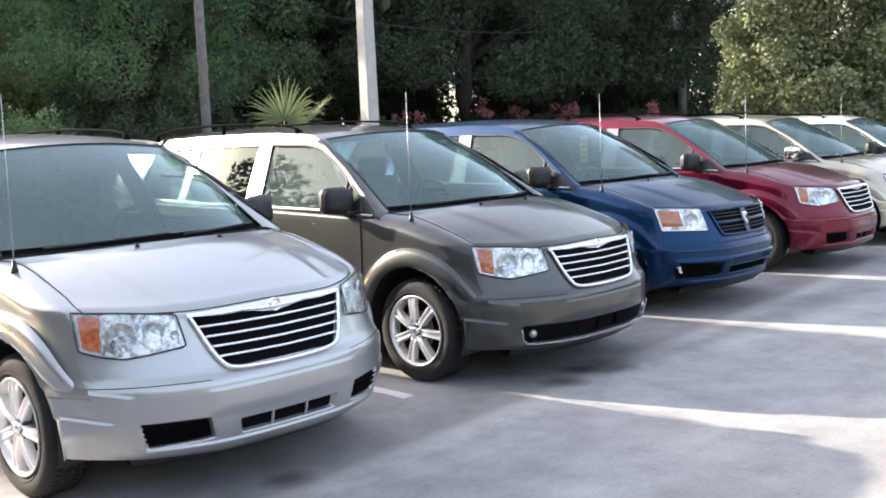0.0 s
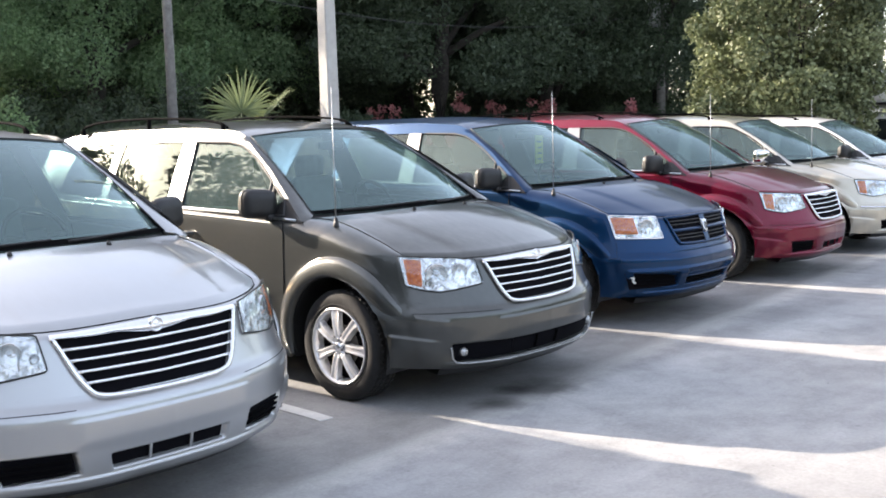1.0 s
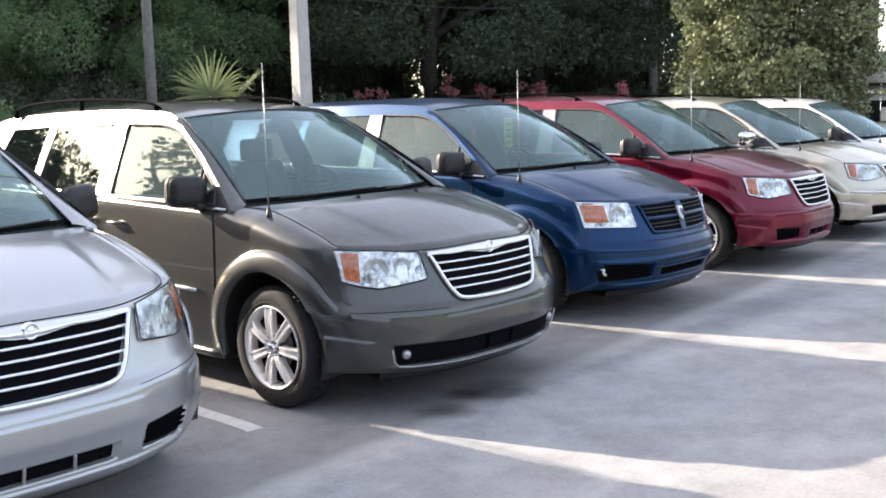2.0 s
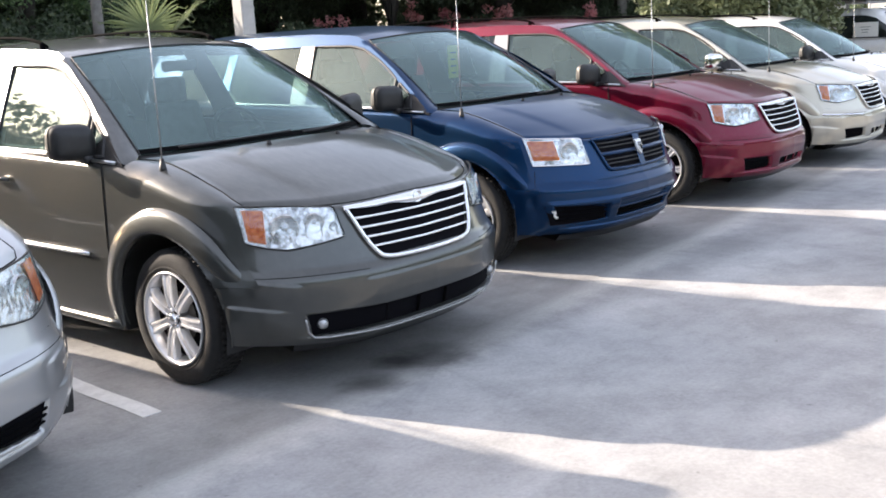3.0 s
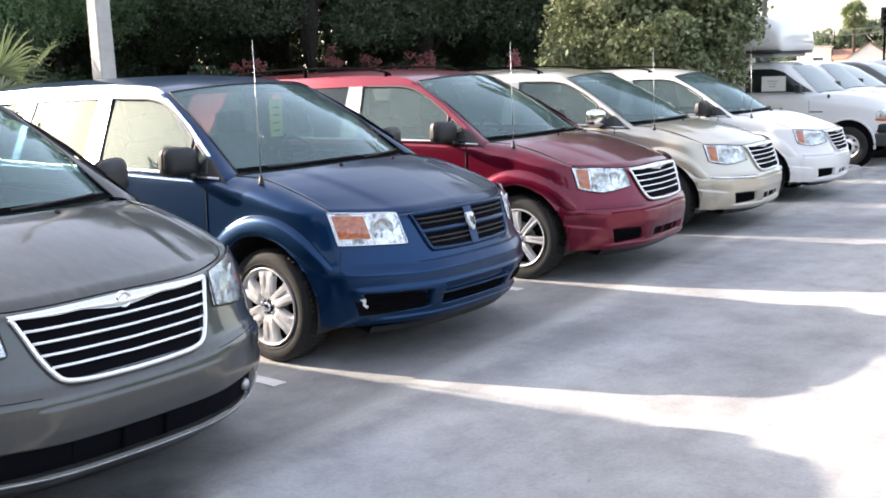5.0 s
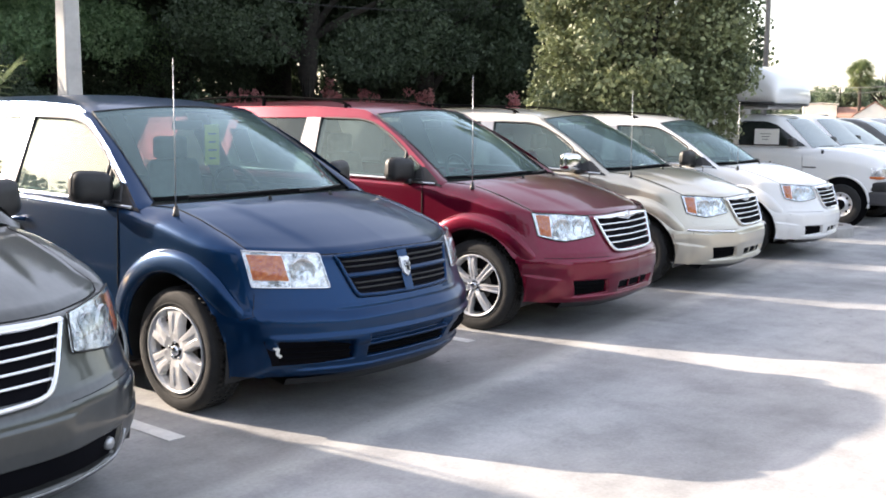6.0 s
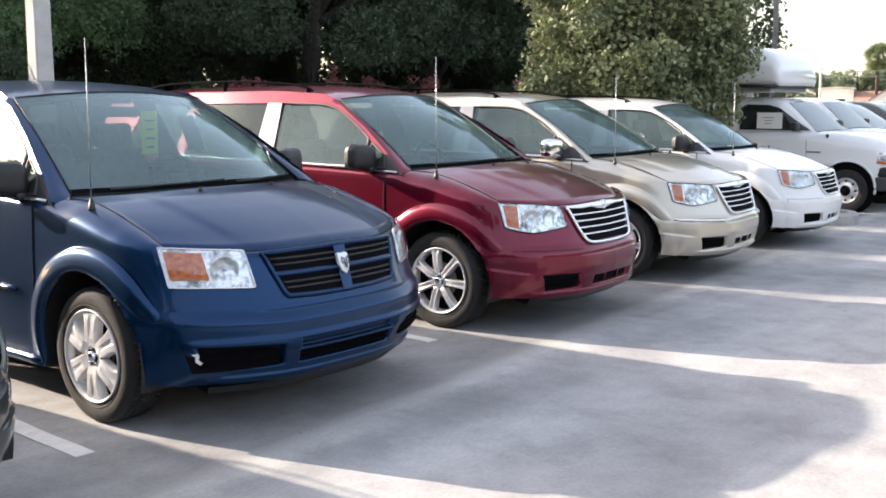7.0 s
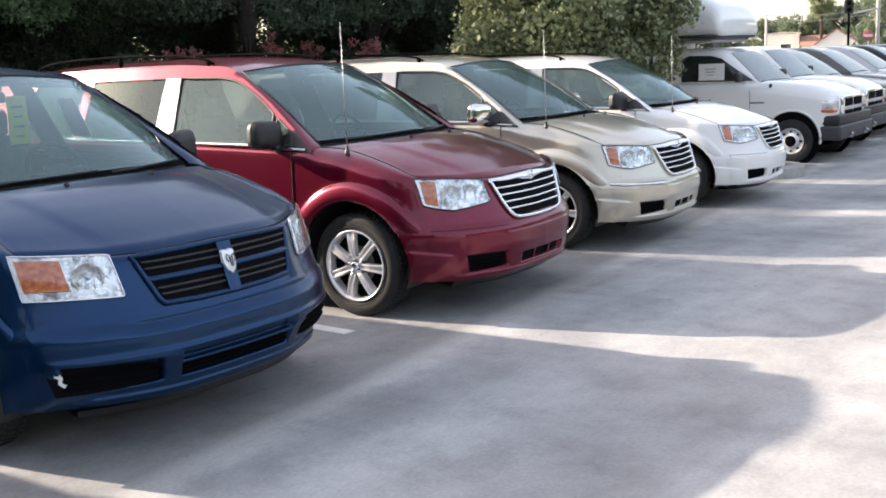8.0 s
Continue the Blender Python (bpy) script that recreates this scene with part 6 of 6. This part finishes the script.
# tall oaks close beside the lot's end
for k, (x, y) in enumerate(((-18, 9), (-19, 1), (-18, -7), (-20, -15), (-14.5, 17.5))):
    tree(SIDE_OAK, Matrix.Translation((x, y, 0)) @ Matrix.Rotation(k * 1.1, 4, "Z") @ Matrix.Scale(1.0 + 0.1 * (k % 2), 4), "tall dark oak at the end of the lot", LEAF_DARK, "oak belt")
# the belt goes on round the far side of the lot
for k, az in enumerate(np.arange(98, 268, 7.5)):
    a = radians(az)
    tree(SIDE_OAK, Matrix.Translation((4 + 46 * math.sin(a), 46 * math.cos(a), 0)) @ Matrix.Rotation(k * 1.7, 4, "Z") @ Matrix.Scale(1.0 + 0.2 * math.sin(2.9 * k), 4), "dark green oak across the lot", LEAF_DARK, "oaks across the lot")


def hedge(x, y, w, h, seed, mat, label, size=0.12):
    rng = np.random.default_rng(seed)
    blobs = [(rng.uniform(-w, w), rng.uniform(-0.8, 0.8), rng.uniform(0.2, 0.75) * h, 0.9, 0.8, 0.42 * h) for _ in range(int(w * 3))]
    ob = thing("shrub", pose(x, y, 0, 0, 0, -42), label, "shrub", "shrubs below the oaks")
    part("foliage", leaf_cloud("foliage", rng, blobs, int(w * 5200 * (0.12 / size) ** 1.6), size), mat, ob)
    tagged(part("stems", make_mesh("stems", *joined(*[tube([(bx, by, 0), (bx + 0.1, by, bz)], [0.03, 0.015], 5) for bx, by, bz, *_ in blobs])), BARK, ob), "thin brown stems", kind="stuff")
    return ob


hedge(8.0, 26.5, 4.5, 2.6, 31, LEAF_DARK, "dark green shrubs under the oaks")
hedge(16.0, 27.0, 4.0, 2.2, 32, LEAF_DARK, "dark green shrubs under the oaks")
hedge(3.0, 27.5, 5.0, 2.8, 34, LEAF_SUN_TINT, "green shrubs under the oaks")
hedge(11.5, 30.0, 5.0, 3.2, 35, LEAF_DARK, "dark green shrubs under the oaks")
hedge(14.0, 35.0, 6.0, 3.6, 37, LEAF_DARK, "dark green shrubs under the oaks")
hedge(19.5, 33.0, 6.0, 3.4, 36, LEAF_DARK, "dark green shrubs under the oaks")
hedge(28.5, 29.0, 3.2, 3.0, 38, LEAF_DARK, "dark green shrubs under the oaks")
hedge(33.5, 27.0, 2.6, 3.0, 39, LEAF_DARK, "dark green shrubs under the oaks")
hedge(39.0, 24.0, 4.5, 3.4, 40, LEAF_DARK, "dark green shrubs under the oaks")
hedge(34.0, 20.5, 4.0, 2.4, 33, LEAF_DARK, "dark green shrubs under the oaks")

# a tall dark thicket closes the gaps behind the oaks
for k, az in enumerate(np.arange(12, 64, 6.2)):
    a = radians(az)
    hedge(-1.5 + 60 * math.sin(a), -3.4 + 60 * math.cos(a), 5.0, 6.4, 60 + k, LEAF_DARK, "tall dark thicket behind the oaks", 0.34)
for k, az in enumerate(np.arange(15, 62, 5.2)):
    a = radians(az)
    hedge(-1.5 + 55 * math.sin(a), -3.4 + 55 * math.cos(a), 4.6, 7.2, 80 + k, LEAF_DARK, "tall dark thicket behind the oaks", 0.30)


def flowering_shrub(x, y, h, reach, seed):
    """A green shrub topped with loose clusters of pink flowers."""
    rng = np.random.default_rng(seed)
    blobs = [(rng.uniform(-reach, reach), rng.uniform(-0.5, 0.5), rng.uniform(0.3, 0.72) * h, 0.55, 0.5, 0.26 * h) for _ in range(9)]
    tops = [(rng.uniform(-reach, reach) * 0.9, rng.uniform(-0.7, -0.2), h * rng.uniform(0.74, 0.92), rng.uniform(0.14, 0.30), 0.2, rng.uniform(0.12, 0.24)) for _ in range(5)] + [(0, -0.4, h * 0.93, 0.24, 0.2, 0.20)]
    ob = thing("flowering_shrub", pose(x, y, 0, 0, 0, -45), "green shrub with loose clusters of pink flowers", "shrub", "flowering shrubs")
    part("foliage", leaf_cloud("foliage", rng, blobs, 2600, 0.13), LEAF_DARK, ob)
    tagged(part("blossom", leaf_cloud("blossom", rng, tops, 300, 0.12), PETALS, ob), "loose pink flower clusters", kind="stuff")
    tagged(part("stems", make_mesh("stems", *joined(*[tube([(bx * 0.3, by, 0), (bx, by, bz)], [0.03, 0.012], 5) for bx, by, bz, *_ in blobs + tops])), BARK, ob), "thin brown stems", kind="stuff")
    return ob


for k, (x, y, h, reach) in enumerate(((26.0, 26.0, 3.05, 0.3), (26.9, 25.2, 2.65, 0.6), (28.1, 24.0, 2.7, 0.6), (28.6, 23.4, 2.65, 0.5), (23.2, 27.6, 2.55, 0.9), (31.0, 21.2, 2.55, 0.7))):
    flowering_shrub(x, y, h, reach, 90 + k)

# clipped leafy tree between the white van and the pickup
def bush_meshes():
    rng = np.random.default_rng(77)
    blobs = [(0, 0, 3.6, 1.35, 1.35, 1.7)]
    for k in range(34):
        t, z = rng.uniform(0, 2 * math.pi), rng.uniform(1.9, 5.6)
        r = 1.22 * math.sqrt(max(0.1, 1 - ((z - 3.5) / 3.0) ** 2))
        q = rng.uniform(0.35, 0.62)
        blobs.append((r * math.cos(t), r * math.sin(t), z, q, q, q * 0.9))
    for k in range(26):
        t, z = rng.uniform(0, 2 * math.pi), rng.uniform(1.65, 5.2)
        blobs.append((1.62 * math.cos(t), 1.62 * math.sin(t), z, 0.22, 0.22, 0.26))
    for k in range(22):
        t, r = rng.uniform(0, 2 * math.pi), 1.35 * math.sqrt(rng.uniform(0.05, 1))
        blobs.append((r * math.cos(t), r * math.sin(t), rng.uniform(1.55, 2.3), 0.42, 0.42, 0.40))
    stems = []
    for k in range(3):
        t = 2.1 * k
        stems.append(tube([(0.12 * math.cos(t), 0.12 * math.sin(t), 0), (0.2 * math.cos(t), 0.2 * math.sin(t), 1.4), (0.5 * math.cos(t), 0.5 * math.sin(t), 3.2), (0.6 * math.cos(t), 0.6 * math.sin(t), 4.8)], [0.075, 0.06, 0.04, 0.015], 8))
    for k in range(16):
        t, z = 2.4 * k, 1.5 + 0.2 * k
        stems.append(tube([(0.25 * math.cos(t), 0.25 * math.sin(t), z), (0.9 * math.cos(t), 0.9 * math.sin(t), z + 0.5), (1.5 * math.cos(t), 1.5 * math.sin(t), z + 0.75)], [0.03, 0.018, 0.006], 5))
    return make_mesh("trunk", *joined(*stems)), leaf_cloud("crown", rng, blobs, 84000, 0.080, 0.3)


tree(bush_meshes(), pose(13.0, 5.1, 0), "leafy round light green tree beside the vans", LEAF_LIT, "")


# kerbed planting strip round the foot of that tree
def strip_ring(half, grow, z):
    ends = [(half * math.cos(t), 1.75 + half + half * math.sin(t)) for t in np.linspace(math.pi, 2 * math.pi, 15)] + [(half * math.cos(t), 8.2 + half * math.sin(t)) for t in np.linspace(0, math.pi, 15)]
    mid = np.array((0, 5.0))
    return [(*(np.array(p) * (1 + grow / max(half, 0.1), 1 + grow / 3.2) - mid * (0, grow / 3.2)), z) for p in ends]


KERB = mottled("kerb_concrete", (0.27, 0.265, 0.25), (0.42, 0.41, 0.39), 4.0, 0.85, 0, 0.4, 45)
MULCH = mottled("mulch", (0.05, 0.035, 0.025), (0.14, 0.10, 0.07), 14.0, 0.95, 0, 0.9, 60)
kerb = thing("planter_kerb", pose(13.10, 0, 0), "low grey concrete kerb round a planting strip", "kerb")
part("kerb", make_mesh("kerb", *sheet([strip_ring(0.45, 0.02, -0.02), strip_ring(0.45, 0.01, 0.12), strip_ring(0.45, -0.02, 0.15), strip_ring(0.45, -0.12, 0.15), strip_ring(0.45, -0.14, 0.10)], flip=True, wrap=True), None, False), KERB, kerb)
soil = strip_ring(0.45, -0.13, 0.115)
part("mulch_bed", make_mesh("mulch_bed", soil, [tuple(range(len(soil)))], None, False), MULCH, kerb, "dark bark mulch")


def fan_palm(m, h, fans, blade, label, group="", twist=0.0):
    """A fan palm: fibrous trunk and fans of narrow folded blades."""
    rng = np.random.default_rng(int(h * 100))
    t = thing("fan_palm", m, label, "palm", group)
    rows = [(0, 0, z) for z in np.linspace(0, h, 16)]
    part("trunk", make_mesh("trunk", *tube(rows, [0.15 + 0.02 * (k % 2) for k in range(16)], 10)), BARK, t)
    for yaw, tilt, ln in fans:
        out = Matrix.Rotation(yaw, 3, "Z")
        pieces = [tube([(0, 0, 0), out @ Vector((math.cos(tilt) * ln * 0.5, 0, math.sin(tilt) * ln * 0.5)), out @ Vector((math.cos(tilt) * ln, 0, math.sin(tilt) * ln))], [0.02, 0.015, 0.01], 5)]
        hub = Vector((math.cos(tilt) * ln, 0, math.sin(tilt) * ln))
        ax, side = Vector((math.cos(tilt), 0, math.sin(tilt))), Vector((0, 1, 0))
        side = Matrix.Rotation(rng.uniform(-twist, twist), 3, ax) @ side
        nrm = ax.cross(side)
        for k in range(34):
            a = radians(-112 + 224 * k / 33) + rng.normal(0, 0.02)
            d = ax * math.cos(a) + side * math.sin(a)
            l = blade * (1 - 0.22 * abs(a) / 2) * rng.uniform(0.88, 1.08)
            s2 = d.cross(nrm).normalized()
            wob = rng.normal(0, 0.03)
            pts = []
            for u, w in ((0.02, 0.005), (0.3, 0.019), (0.5, 0.018), (0.75, 0.010), (0.92, 0.005), (1.0, 0.0015)):
                c = hub + d * l * u + nrm * (0.10 * u * u * l + wob * u) + Vector((0, 0, -0.20 * l * u**6 * rng.uniform(0.2, 1.4)))
                pts.append([out @ (c - s2 * w), out @ (c - nrm * w * 0.5), out @ (c + s2 * w)])
            pieces.append(sheet(pts))
        ob = part("frond", make_mesh("frond", *joined(*pieces)), PALM_LEAF, t, "spread green fan frond")
        ob.location = (0, 0, h)
    return t


def fans_round(n, tilt0, tilt1, ln, seed):
    rng = np.random.default_rng(seed)
    return [(2 * math.pi * k / n + rng.uniform(-0.3, 0.3), rng.uniform(tilt0, tilt1), ln * rng.uniform(0.8, 1.1)) for k in range(n)]


fan_palm(pose(4.70, 10.20, 0, 0, 0, 0), 1.57, [(radians(245), 1.50, 0.40), (radians(330), 0.75, 0.45), (radians(190), 0.2, 0.50), (radians(60), 0.3, 0.5), (radians(130), 0.1, 0.5)], 0.82, "low green fan palm behind the vans")
for k, (az, dist, h) in enumerate(((70.7, 118, 6.2), (75.5, 135, 7.0))):
    a = radians(az)
    fan_palm(pose(-1 + dist * math.sin(a), -3.3 + dist * math.cos(a), 0), h, fans_round(70, -1.3, 1.5, 0.95, 9 + k), 0.95, "tall fan palm far beyond the lot", "far palms", 1.1)
FAR_OAKS = oak_meshes(41, 8.0, 4.4, 13000, 0.34, 1.0)
ROAD_TREE = oak_meshes(43, 8.0, 3.8, 34000, 0.20, 0.3)
# lighter leaf colour paints in the haze of distance
LEAF_FAR = leaf_material("hazy_far_leaves", (0.05, 0.08, 0.05), (0.22, 0.28, 0.17), 0.45)
for k in range(16):
    az = 66.0 + 1.9 * k
    dist = 150 + 22 * math.sin(2.3 * k)
    a = radians(az)
    tree(FAR_OAKS, Matrix.Translation((-1 + dist * math.sin(a), -3.3 + dist * math.cos(a), 0)) @ Matrix.Rotation(k * 1.3, 4, "Z") @ Matrix.Scale((0.62, 0.8, 0.7, 1.05)[k % 4], 4), "distant green tree beyond the lot", LEAF_FAR, "far trees")
tree(ROAD_TREE, pose(71.1, 16.6, 0) @ Matrix.Scale(0.88, 4), "pale green leafy tree beside the road", LEAF_FAR, "far trees")


# ---- buildings beyond the lot ----
CREAM = mottled("cream_stucco", (0.66, 0.62, 0.55), (0.78, 0.74, 0.67), 1.2, 0.9, 0, 0.3, 25)
TILE_ROOF = mottled("tile_roof", (0.27, 0.14, 0.10), (0.42, 0.25, 0.19), 3.0, 0.85, 0, 0.5, 14)


def house(m, w, d, h, peak, wall, label, windows=(-0.5, 0.5), roof=None):
    """A gabled house with windows; the gable looks along -y."""
    b = thing("house", m, label, "house")
    v = [(-w, 0, 0), (w, 0, 0), (w, 0, h), (0, 0, peak), (-w, 0, h), (-w, d, 0), (w, d, 0), (w, d, h), (0, d, peak), (-w, d, h)]
    part("wall", make_mesh("wall", v, [(0, 1, 2, 3, 4), (5, 9, 8, 7, 6), (0, 4, 9, 5), (1, 6, 7, 2)], None, False), wall, b)
    e = 0.22
    for s in (-1, 1):
        slope = (peak - h) / w
        q = [(0, -e, peak + 0.06), (s * (w + e), -e, h - e * slope + 0.06), (s * (w + e), d + e, h - e * slope + 0.06), (0, d + e, peak + 0.06)]
        q2 = [(x, y, z + 0.10) for x, y, z in q]
        f = [(0, 1, 2, 3), (7, 6, 5, 4), (0, 4, 5, 1), (1, 5, 6, 2), (2, 6, 7, 3)]
        part("roof", make_mesh("roof", q + q2, f, None, False), roof or TILE_ROOF, b, "pale flat roof" if roof else "faded red tile roof")
    for x in windows:
        win = part("window", from_bm("window", soft_box(1.3, 0.12, 1.2, 0.02, 1, (x * w, -0.02, h * 0.5))), PAPER, b)
        part("pane", from_bm("pane", soft_box(1.1, 0.04, 1.0, 0.01, 1, (x * w, -0.09, h * 0.5))), DASH_GLASS, win)
    return b


house(pose(105.0, 32.26, 0, 0, 0, -72), 2.0, 14, 1.85, 3.2, CREAM, "cream gabled house with faded red roof", ())
house(pose(115.4, 41.75, 0, 0, 0, -70), 1.75, 8, 3.1, 3.25, CREAM, "low pale stucco building with a flat roof", (0.2,), CREAM)
house(pose(117.8, 40.4, 0, 0, 0, -161.3), 3.0, 5.5, 1.75, 2.75, CREAM, "low house with faded red roof", ())


# ---- camper top carried by the first pickup ----
def camper_top():
    b = thing("camper_top", pickup.matrix_world.copy(), "white fibreglass camper top on a pickup bed", "camper top")
    top = [(2.28, 0.86, 2.13, 2.28, 2.36, 0.76), (2.36, 0.95, 2.12, 2.44, 2.57, 0.80), (2.62, 0.98, 2.12, 2.54, 2.74, 0.82), (3.1, 1.0, 2.13, 2.58, 2.83, 0.80), (5.2, 1.0, 2.16, 2.58, 2.85, 0.80), (5.5, 0.98, 2.18, 2.5, 2.70, 0.84)]
    part("shell", make_mesh("shell", *loft(top, 50)), PAINTS["white"], b)
    part("gutter", make_mesh("gutter", *joined(*[tube([(s * 0.985, y, 2.11 + 0.012 * (y - 1.9)) for y in np.linspace(2.38, 5.5, 12)], 0.035, 6) for s in (-1, 1)], tube([(x, 2.34 + 0.04 * abs(x), 2.11) for x in np.linspace(-0.97, 0.97, 10)], 0.035, 6))), BLACK, b, "black base strip")
    part("box", from_bm("box", soft_box(1.90, 2.1, 0.90, 0.04, 2, (0, 4.55, 1.72))), PAINTS["white"], b, "white camper box in the bed")
    part("rack", from_bm("rack", soft_box(1.76, 1.3, 0.07, 0.03, 2, (0, 3.1, 2.055))), BRUSHED, b, "grey floor of the overhang")
    return b


camper_top()
